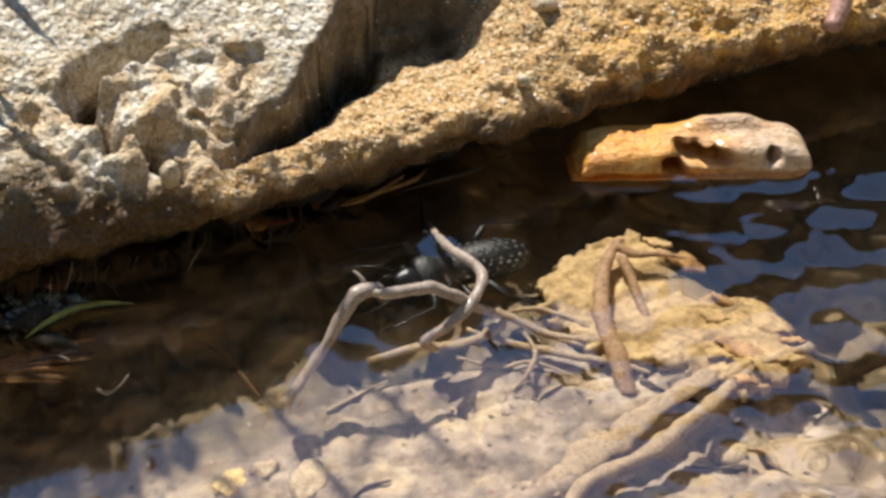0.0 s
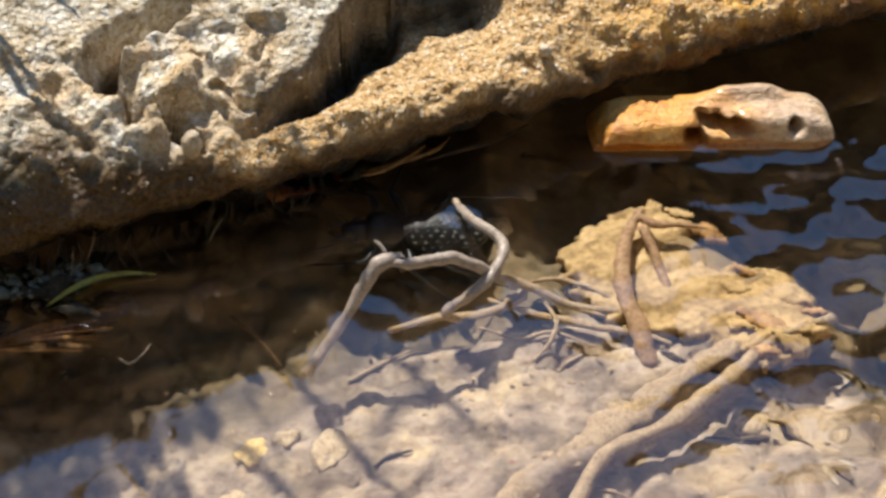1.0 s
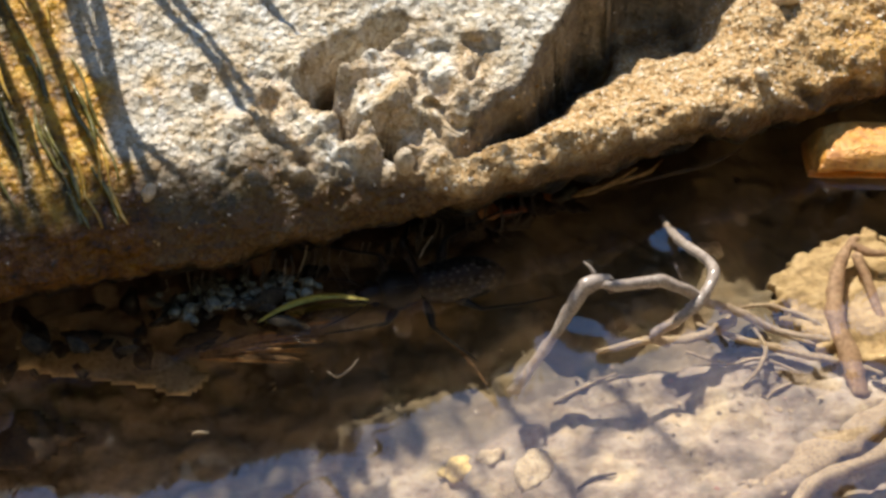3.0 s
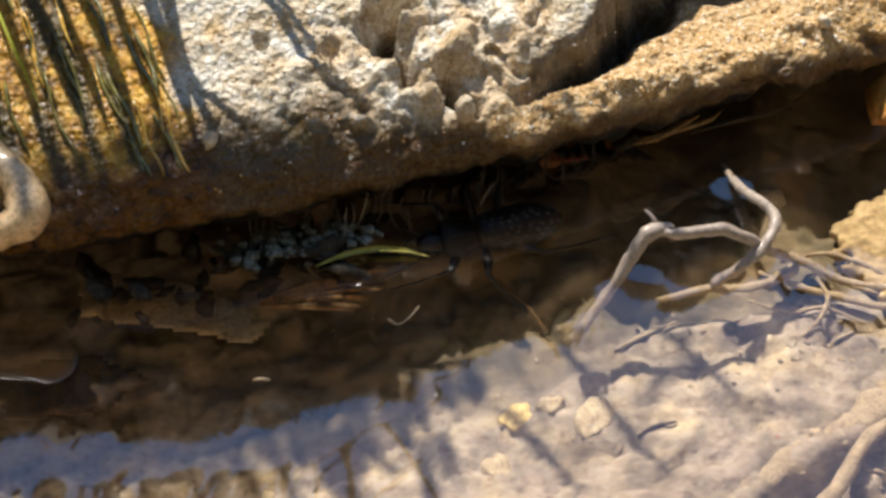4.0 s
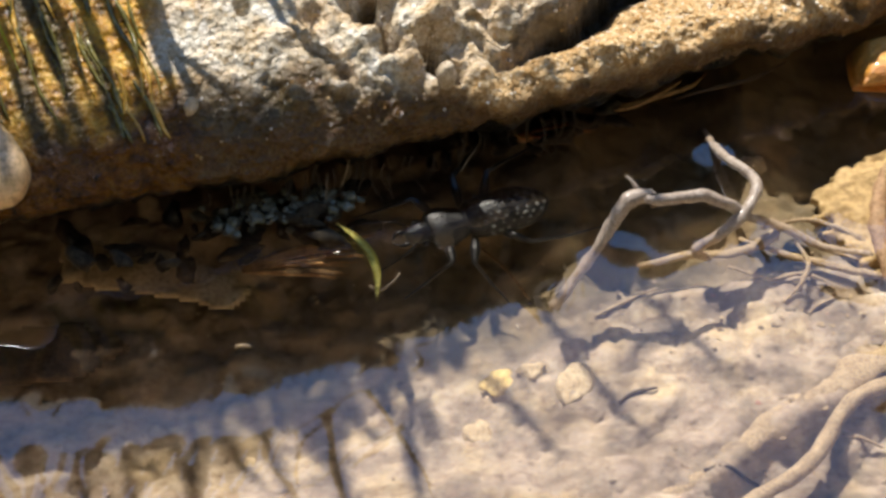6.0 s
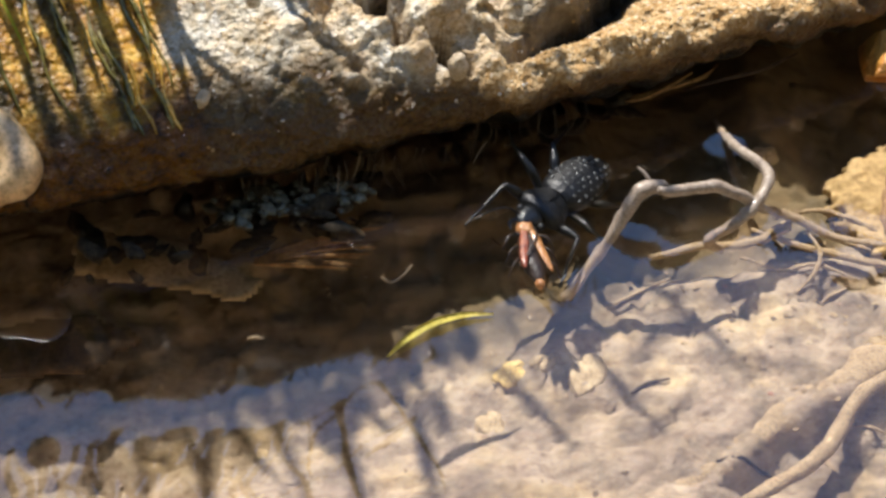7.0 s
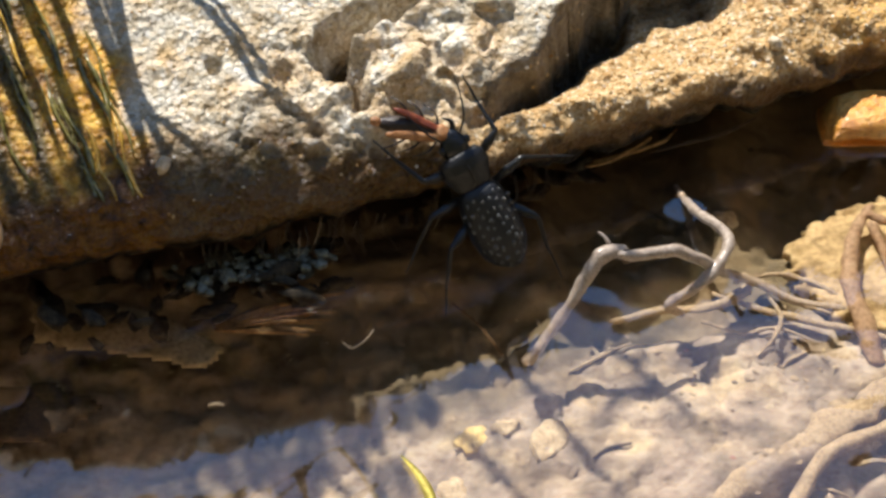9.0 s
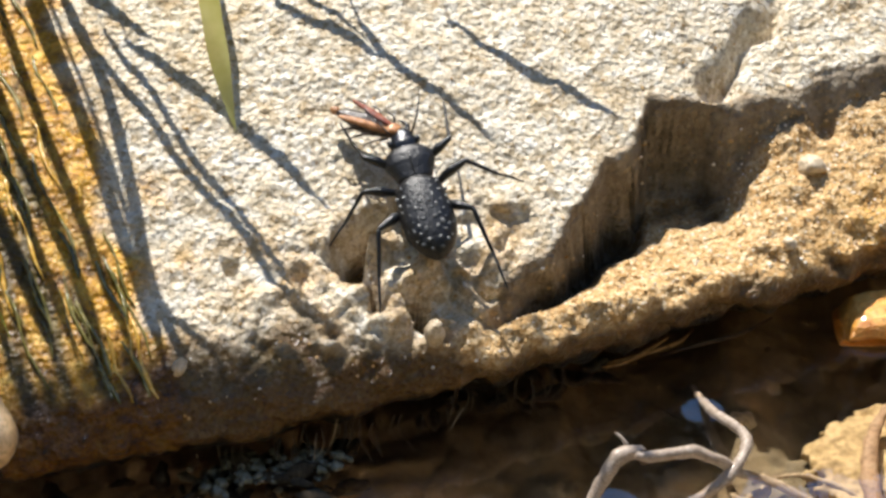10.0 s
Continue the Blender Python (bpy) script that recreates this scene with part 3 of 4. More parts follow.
# ---------------------------------------------------------------- roots, wood and leaves in the pool
def build_hooked_root():
    ob = empty("hooked_root", "bleached grey forked root arching out of the water", "root", (60, 0, 0))
    off = np.array((60, 0, 0.0))
    hook = [(58.3, 30.9, -3.0), (59.3, 22.9, 1.0), (61.2, 15.4, 3.5), (64.5, 9.7, 5.0), (65.9, 5.2, 5.0), (64.1, 0.8, 4.0), (61.1, -2.6, 2.5),
            (58.1, -4.1, 0.5), (54.9, -4.2, -3.0), (53.5, -5.1, -6.0), (55.9, -4.8, -9.0)]
    leg = [(24.1, -17.9, -10.0), (27.5, -13.8, -7.0), (31.2, -9.5, -3.0), (34.4, -5.7, 1.0), (37.7, -1.2, 3.5), (40.4, 2.0, 4.5), (44.6, 3.3, 4.5)]
    arm = [(43.5, 1.9, 4.6), (45.5, 1.6, 4.5), (50.2, 3.0, 4.0), (54.8, 4.0, 3.5), (58.9, 3.4, 2.5), (62.9, 2.2, 0.5), (67.7, 2.2, -3.0), (73.0, 1.6, -6.0),
           (79.7, -1.5, -9.0), (89.6, -3.4, -10.0)]
    def raised(run, rise):
        run, rise = np.array(run), np.array(rise)
        return np.stack([run[:, 0] - 0.157 * rise, run[:, 1] - 1.136 * rise, run[:, 2] + rise], 1)

    leg, arm = raised(leg, [0, 0, 0, 1, 3, 4, 4.5]), raised(arm, [5.5, 5.5, 5.5, 5, 4, 2, 0, 0, 0, 0])
    rod("hook", np.array(hook) - off, [0.5, 1.0, 1.25, 1.25, 1.2, 1.2, 1.15], ROOT, ob, seed=1)
    rod("leg", np.array(leg) - off, [1.3, 1.2, 1.2, 1.25, 1.5, 1.75, 1.3], ROOT, ob, seed=2)
    rod("arm", np.array(arm) - off, [1.0, 1.2, 1.3, 1.2, 1.15, 1.1, 1.0], ROOT, ob, seed=3)
    rod("splinter", raised([(41.5, 4.0, 5.6), (40.6, 5.2, 6.4), (39.4, 6.0, 7.0)], [4.2] * 3) - off, [0.5, 0.35, 0.2], ROOT, ob, seed=4)
    # dark band put in for the dark gap between leg and arm
    rod("gap_band", raised([(44.3, 1.8, 4.5), (44.8, 1.75, 4.5), (45.3, 1.7, 4.5)], [5.0] * 3) - off, 1.55, DARK_WOOD, ob, "dark band for the gap between leg and arm", seed=5)


def build_tangle():
    runs = [
        ([(41.8, -5.3, -12.0), (52.1, -3.3, -10.0), (61.2, -3.2, -9.0), (68.3, -0.5, -8.0), (71.0, 3.1, -7.0), (69.4, 4.5, -6.5), (67.7, 2.8, -7.0)], 1.5),
        ([(62.8, 1.0, -9.0), (72.7, -3.4, -10.0), (81.4, -6.7, -10.0), (92.2, -10.0, -10.0), (98.4, -13.2, -10.0)], 1.3),
        ([(55.1, -2.4, -11.0), (64.4, -1.6, -9.0), (72.1, 3.1, -7.5), (78.6, -1.4, -9.0), (86.4, -4.6, -10.0)], 1.1),
        ([(70, 4, -7), (77, 6, -8), (84, 4, -9), (90, 0, -10), (97, -2, -11)], 0.9),
        ([(60, -6, -11), (68, -9, -11.5), (75, -8, -11), (83, -12, -12)], 0.8),
        ([(74, 0, -8), (76, -6, -9), (74, -11, -11), (70, -15, -13)], 0.7),
    ]
    for k, (run, r) in enumerate(runs):
        r *= 0.78
        ob = rod("sunken_rootlet", run, [r * 0.6, r, r * 0.85, r * 0.5], PALE_ROOT, seed=10 + k, rough=0.7)
        tagged(ob, "thin pale rootlet lying under the water", "root", "sunken rootlets")


def build_pinkish_root():
    ob = empty("branching_root", "thick pinkish brown forked root under the water", "root", (95, 5, 0))
    off = np.array((95, 5, 0.0))
    stem = [(98.8, 23.3, -2.0), (96.1, 19.4, -3.0), (93.3, 12.9, -4.2), (91.3, 4.7, -5.5), (91.4, -3.1, -7.0), (93.0, -9.8, -9.0), (93.4, -17.6, -12.0)]
    rod("stem", np.array(stem) - off, [1.0, 1.4, 1.7, 1.8, 2.0, 2.3, 1.6], PINK_ROOT, ob, seed=21, rough=0.6, flat=0.8)
    rod("branch", np.array([(97.8, 21.4, -2.6), (101.1, 19.2, -3.2), (107.4, 19.3, -4.0), (112.1, 18.3, -4.6)]) - off, [1.3, 1.1, 0.8, 0.4], PINK_ROOT, ob, seed=22)
    rod("branch", np.array([(98.2, 18.5, -3), (99.7, 10.3, -6), (100.8, 2.7, -8.5), (101.3, -4.7, -11.5)]) - off, [1.2, 1.1, 1.0, 0.9], PINK_ROOT, ob, seed=23)


def build_sticks():
    a = rod("sunken_stick", [(111.0, -15.1, -8.5), (99.4, -21.6, -11.0), (88.9, -29.3, -13.5), (77.6, -36.6, -15.0), (65.5, -44.4, -16.5), (52.9, -53.8, -18.5), (38, -66, -20.5)],
            [1.8, 2.6, 3.2, 3.6, 3.6, 3.3, 3.0], PALE_ROOT, seed=31, sides=16, flat=0.5, rough=0.8)
    tagged(a, "long pale root half buried in the stream bed", "root")
    b = rod("sunken_stick", [(134.0, -8.0, -8), (117.0, -15.4, -9.5), (108, -23.7, -11.0), (96, -32.5, -12.5), (80.0, -41.1, -14.0), (70, -56, -15), (55, -66, -18)],
            [1.1, 1.4, 1.6, 1.8, 1.7, 1.6, 1.4], PALE_ROOT, seed=32)
    tagged(b, "grey bent stick lying on the stream bed", "stick")
    c = rod("thin_stick", [(38.8, 35.1, 0.2), (45.6, 37.3, 0.8), (54.0, 43.9, 1.4)], [0.35, 0.5, 0.5, 0.3], FIBRE, seed=33)
    tagged(c, "thin orange brown stick floating at the waterline", "stick")
    d = rod("thin_stick", [(10.0, 2.6, -15.0), (15.4, -3.0, -17.0), (19.8, -9.5, -20.0)], [0.2, 0.28, 0.24], FIBRE_DARK, seed=34)
    tagged(d, "thin brown rootlet under the water", "stick")


def slab(name, outline, z0, thick, material, bulge=1.5, ragged=1.2, seed=0.0, cell=1.6, tilt=(0.0, 0.0), relief=0.5):
    """A worn plate with a ragged rim: a fine sheet over an outline, thin at its rim."""
    o = np.array(outline, float)
    lo, hi = o.min(0) - 3, o.max(0) + 3
    cx, cy = o.mean(0)
    xs, ys = np.arange(lo[0], hi[0], cell), np.arange(lo[1], hi[1], cell)

    def signed(x, y):
        x += ragged * (nz(x, y, 0, 4.5, seed) + 0.6 * nz(x, y, 0, 1.8, seed + 1))
        y += ragged * (nz(x, y, 5, 4.5, seed) + 0.6 * nz(x, y, 5, 1.8, seed + 1))
        best, inside = 1e9, False
        for (ax, ay), (bx, by) in zip(o, np.roll(o, -1, 0)):
            ex, ey = bx - ax, by - ay
            t = min(1, max(0, ((x - ax) * ex + (y - ay) * ey) / (ex * ex + ey * ey)))
            best = min(best, math.hypot(x - ax - t * ex, y - ay - t * ey))
            if (ay > y) != (by > y) and x < ax + (y - ay) * ex / (ey or 1e-9):
                inside = not inside
        return best if inside else -best

    bm = bmesh.new()
    top, bot = {}, {}
    for i, x in enumerate(xs):
        for j, y in enumerate(ys):
            d = signed(x, y)
            if d > 0:
                lift = thick * min(1.0, 0.35 + d / 3.0) + bulge * smooth(0, 14, d) + (0.5 if relief < 1 else 0.35) * fractal(x, y, 0, 5, seed + 2, 3)
                if relief > 1:
                    u, v = x + 0.45 * y, y - 0.45 * x
                    lift += 1.5 * math.floor(3 * nz(u * 0.22, v, 0, 5.5, seed + 4)) / 3 + 0.5 * nz(u * 0.15, v, 0, 1.6, seed + 5)
                base = z0 + tilt[0] * (x - cx) + tilt[1] * (y - cy)
                top[i, j] = bm.verts.new((x, y, base + lift))
                bot[i, j] = bm.verts.new((x, y, base - 0.6))
    faces = {}
    for (i, j) in list(top):
        q = [(i, j), (i + 1, j), (i + 1, j + 1), (i, j + 1)]
        if all(k in top for k in q):
            bm.faces.new([top[k] for k in q])
            bm.faces.new([bot[k] for k in reversed(q)])
            for a, b in zip(q, q[1:] + q[:1]):
                key = (b, a)
                if key in faces:
                    del faces[key]
                else:
                    faces[a, b] = True
    for a, b in faces:
        bm.faces.new((top[a], bot[a], bot[b], top[b]))
    bmesh.ops.delete(bm, geom=[v for v in bm.verts if not v.link_faces], context="VERTS")
    return part(name, bm, material)


def build_plates():
    ob = slab("bark_slab", [(79, 14), (90, 25), (103, 33), (111, 24), (110, 15), (115, 10), (124, 8), (132, 2), (131, -14), (118, -21), (107, -13), (88, -6), (79, 5)],
              -13.0, 3.6, SUNK_BARK, 1.6, 3.4, 41, 0.7, (0.0, 0.0), 1.3)
    tagged(ob, "ragged pale slab of sunken bark lit through the water", "bark")
    for k, (c, r, tilt) in enumerate([((124, 1), (9, 4), 0.15), ((120, -9), (8, 3.5), -0.12), ((126, -11), (7, 3), 0.22), ((113, 20), (6, 3), -0.15), ((115, 2), (6, 3), 0.1),
                                          ((129, -5), (6, 2.2), 0.3), ((123, -15), (6, 2.4), -0.25), ((117, -16), (5, 2), 0.25), ((108, 27), (4.5, 2), 0.2), ((119, 7), (5, 2), -0.25), ((112, -8), (6, 2.4), 0.2)]):
        pts = [(c[0] + r[0] * math.cos(a) * (0.8 + 0.3 * nz(k, a, 0, 1, 7)), c[1] + r[1] * math.sin(a) - 0.4 * r[0] * math.cos(a)) for a in np.linspace(0, 6.28, 9)[:-1]]
        ob = slab("bark_flake", pts, -9.4 + (0.4 * k) % 1.0, 0.9, FLAKE if k % 2 else SUNK_BARK, 0.5, 1.2, 50 + k, 0.8, (tilt, -tilt))
        tagged(ob, "thin torn flake of pale sunken bark", "bark", "bark flakes")
    ob = slab("sunken_leaf", [(-76, 3), (-52, 0), (-34, -12), (-39.4, -18), (-54, -14), (-74, -11)], -11.5, 0.6, DEAD_LEAF, 1.2, 0.7, 61, 1.0, (-0.01, 0.03))
    tagged(ob, "dull brown dead leaf lying under the water", "leaf")
    ob = slab("sunken_leaf", [(-92, -22), (-70, -18), (-58, -24), (-66, -34), (-86, -36)], -16, 0.6, DARK_WOOD, 1.0, 1.0, 62, 1.2)
    tagged(ob, "dark torn dead leaf on the stream bed", "leaf")
    ob = empty("fibrous_leaf", "orange brown fibrous rotting leaf under the water", "leaf", (-28, -6, -6))
    rng = random.Random(5)
    for k in range(22):
        f = k / 21
        far = Vector((-18.2, -12.5, -6.5)).lerp(Vector((-12.0, -0.5, -4.5)), f) + Vector((rng.uniform(-5, 2), rng.uniform(-0.8, 0.8), rng.uniform(-0.8, 0.8)))
        root = Vector((-37.4, -11.0 + 1.6 * f, -5.5))
        p = [root, root.lerp(far, 0.35) + Vector((0, 1.2 * f - 0.2, 0.6)), root.lerp(far, 0.7) + Vector((0, 0.9 * f, 0.5)), far]
        rod("fibre", [q - Vector((-28, -6, -6)) for q in p], [0.3, 0.55, 0.5, 0.12], FIBRE if k % 3 != 1 else FIBRE_DARK, ob, "" if k % 3 != 1 else "dark fibre", seed=70 + k, sides=6, flat=0.5)
    ob = slab("leaf_scrap", [(-25, 0.2), (-21, 1.2), (-17, 0.2), (-18, -2.4), (-23, -2.0)], -3.6, 0.4, FIBRE, 0.5, 0.7, 66, 0.6)
    tagged(ob, "small orange brown scrap of rotting leaf under the water", "leaf")


def build_ochre_wood():
    """A worn chunk with a flat pale top, a sloping front and a gnawed hollow along it."""
    bm = bmesh.new()
    nx, na = 130, 64
    rings = []
    # cross-section: y, z of a rounded roof shape, front foot to back foot
    cut = spline([(-4.2, -1.5), (-5.0, 1.0), (-6.9, 2.2), (-6.2, 5.0), (-4.2, 8.3), (0.2, 9.3), (3.6, 9.6), (6.0, 8.2), (6.6, 3.0), (6.4, -2.0), (0, -3.2), (-6.0, -2.6)], 6)
    cut = np.vstack([cut, cut[:1]])
    arc = np.r_[0, np.cumsum(np.hypot(*np.diff(cut, axis=0).T))]
    ring_s = np.linspace(0, arc[-1], na + 1)[:-1]
    cy0, cz0 = np.interp(ring_s, arc, cut[:, 0]), np.interp(ring_s, arc, cut[:, 1])
    tint = []
    for i in range(nx + 1):
        f = i / nx
        x = 92.6 + 54.5 * f
        body = min(1.0, 0.86 + 1.2 * f) * min(1.0, math.sqrt(max(0.0, 1 - ((f - 0.86) / 0.14) ** 2)) if f > 0.86 else 1.0) + 0.02
        high = body * (0.61 + 0.1 * smooth(0.1, 0.5, f) + 0.03 * math.sin(f * 11))
        ring = []
        for k in range(na):
            y, z = cy0[k] * (0.25 + 0.75 * body ** 0.7), cz0[k] * high * (1 + 0.3 * smooth(1.0, 3.4, cy0[k]) * smooth(0.42, 0.56, f) * smooth(0.84, 0.72, f))
            front = smooth(0.5, -2.0, y)
            r = 0.45 * fractal(x, y, z, 8, 81, 3) + 0.22 * nz(x, y, z, 2.6, 82)
            # a gnawed slit, a notch under it, a shallow recess, a bore hole and an arch at the waterline
            wv = nz(x, 0, 0, 3, 83)
            dig = 17.0 * math.exp(-((x - 121.5) / 5.6) ** 4 - ((z - 4.7 + 0.10 * (x - 121) - wv) / 1.0) ** 2)
            dig += 14.0 * math.exp(-((x - 115.6 + 0.4 * z - 1.4 * wv) / 1.9) ** 2 - ((z - 1.8) / 2.2) ** 4)
            dig += 1.8 * math.exp(-((x - 125) / 9.0) ** 4 - ((z - 2.2) / 2.0) ** 4)
            dig += 10.0 * math.exp(-((x - 137.0) / 1.15) ** 2 - ((z - 4.6) / 1.1) ** 2)
            dig += 5.0 * math.exp(-((x - 100.5 + z) / 3.2) ** 2 - ((z - 0.2) / 1.3) ** 2)
            slant = 5.5 * (1 - f) ** 8 * (z / 9.0)
            ring.append(bm.verts.new((x + slant + 0.2 * r * (1 - smooth(0, 0.1, f)), 48.9 + 1.0 * f - 1.4 * f * f + y + front * dig * 0.9, z + r * (0.6 if z > 0 else 0) - front * min(dig, 6.0) * 0.3)))
            tint.append(smooth(0.32, 0.85, f + 0.22 * nz(x, y, z, 8, 84)) * 0.9 + 0.15 * smooth(8.0, 9.5, z))
        rings.append(ring)
    for u, v in zip(rings, rings[1:]):
        for k in range(na):
            bm.faces.new((u[k], u[(k + 1) % na], v[(k + 1) % na], v[k]))
    bm.faces.new(rings[0][::-1])
    bm.faces.new(rings[-1])
    ob = part("driftwood_chunk", bm, OCHRE)
    attribute(ob, "bleached", np.clip(tint, 0, 1))
    tagged(ob, "wet orange ochre chunk of worn driftwood in the water", "driftwood")


def build_pebbles():
    rng = random.Random(3)
    spots = [((13.2, -31.1), (3.6, 3.0, 0.9), YELLOW_STONE, "yellow rounded pebble on the stream bed"), ((27.7, -34.1), (5.0, 3.2, 1.0), PALE_STONE, "pale rounded pebble on the stream bed"),
             ((69.2, 27.1), (3.0, 2.4, 1.8), PALE_STONE, "pale rounded pebble on the stream bed"), ((20, -29), (2.6, 2.0, 0.8), PALE_STONE, "pale rounded pebble on the stream bed"),
             ((9.0, -43), (3.6, 3.0, 0.9), PALE_STONE, "pale rounded pebble on the stream bed")]
    for _ in range(7):
        x, y = rng.uniform(-85, -5), rng.uniform(-78, -42)
        r = rng.uniform(2.2, 4.2)
        spots.append(((x, y), (r, r * rng.uniform(0.6, 0.95), r * 0.5), PALE_STONE, "pale rounded pebble on the stream bed"))
    for _ in range(8):
        x, y = rng.uniform(40, 165), rng.uniform(-68, -26)
        r = rng.uniform(1.5, 4.0)
        spots.append(((x, y), (r, r * rng.uniform(0.55, 0.95), r * 0.5), PALE_STONE, "pale rounded pebble on the stream bed"))
    for k, ((x, y), size, mat, label) in enumerate(spots):
        z = bed_z(x, y) - size[2] * (0.3 if k < 5 else 0.62)
        ob = part("pebble", lump(bmesh.new(), (0, 0, 0), size, 0.5, 90 + k, 3, rng.uniform(0, 6.28)), mat)
        ob.location = Vector((x, y, z)) * MM
        tagged(ob, label, "pebble", "stream bed pebbles")


def build_debris():
    """Dark crumbs and rootlets along the waterline under the rock."""
    rng = random.Random(8)
    bm = bmesh.new()
    for k in range(70):
        x = rng.uniform(-75, -12) if k < 56 else rng.uniform(-12, 40)
        y = edge_y(x) + (rng.uniform(-9, 9) - 3 if k < 56 else rng.uniform(2, 12))
        r = rng.uniform(0.8, 3.2)
        lump(bm, (x, y, rng.uniform(-5, 0.4)), (r * 1.5, r * 0.7, r * 0.5), 0.7, k, 2, rng.random() * 6)
    tagged(part("waterline_debris", bm, DEBRIS), "dark wet crumbs and moss along the waterline under the rock", "debris", kind="stuff")
    for k in range(2):
        x = rng.uniform(-40, 12)
        y = edge_y(x) - rng.uniform(1, 5)
        z = rng.uniform(0.5, 3)
        a = 0.9 + 0.6 * k
        L = rng.uniform(4, 7)
        ob = rod("pale_straw", [(x, y, z), (x + L * 0.5 * math.cos(a), y + L * 0.5 * math.sin(a), z + 2), (x + L * math.cos(a), y + L * math.sin(a), z + 3)], [0.08, 0.14, 0.08], PALE_ROOT, seed=k, sides=6)
        tagged(ob, "fine pale straw caught under the rock", "straw", "straws under the rock")


def build_moss_clump():
    """Grey green wet moss and scum caught at the waterline, with fine hanging rootlets."""
    rng = random.Random(31)
    bm = bmesh.new()
    for k in range(150):
        f = rng.random()
        x, y = -44 + 26 * f + rng.gauss(0, 2.0), 1.0 + 6.5 * f + rng.gauss(0, 2.6)
        r = rng.uniform(0.35, 1.3)
        lump(bm, (x, y, rng.uniform(-1.8, 0.5)), (r * rng.uniform(0.8, 1.6), r, r * 0.8), 0.6, k, 2, rng.random() * 6)
    tagged(part("moss_clump", bm, SCUM), "grey green wet moss and scum floating at the waterline", "moss", kind="stuff")
    bm = bmesh.new()
    for k in range(46):
        x = rng.uniform(-46, 30)
        y = edge_y(x) + rng.uniform(-1, 5)
        z = rng.uniform(4.0, 8.0)
        run = [(x, y, z), (x + rng.uniform(-1, 1), y - rng.uniform(0, 2), z - 3), (x + rng.uniform(-3, 3), y - rng.uniform(0, 4), rng.uniform(-1.5, 0.5))]
        tube(bm, spline(run, 3), [0.16, 0.12, 0.06], 5, 0.1, k)
    tagged(part("root_hairs", bm, DEBRIS), "fine dark rootlets hanging from the boulder to the water", "roots", kind="stuff")
    for run, r, mat, label in (([(-16.5, 15.5, 5.5), (-17.2, 12.5, 3.0), (-18.6, 9.0, 0.6)], 0.22, PALE_ROOT, "fine pale straw hanging under the boulder"),
                               ([(-12.0, -18.2, 0.0), (-10.0, -20.0, 0.2), (-7.6, -17.8, 0.2), (-6.0, -14.8, 0.1)], 0.2, PALE_ROOT, "thin pale curl of straw on the water"),
                               ([(-37.0, -35.2, 0.1), (-35.6, -35.0, 0.3), (-34.0, -35.0, 0.1)], 0.32, PALE_STONE, "tiny pale floating crumb on the water"),
                               ([(36, 35.2, 0.0), (46, 38.5, 0.5), (56, 43.0, 0.6), (60, 47.5, 0.8)], 0.55, FIBRE, "thin orange brown stick floating at the waterline"),
                               ([(52, 39.5, 0.0), (60, 42.5, 0.3), (70, 46.5, 0.2), (78, 52, 0.4)], 0.5, DARK_WOOD, "thin dark stick floating at the waterline")):
        tagged(rod("thin_stick", run, [r * 0.6, r, r, r * 0.5], mat, seed=len(run) + r, sides=7), label, "stick")


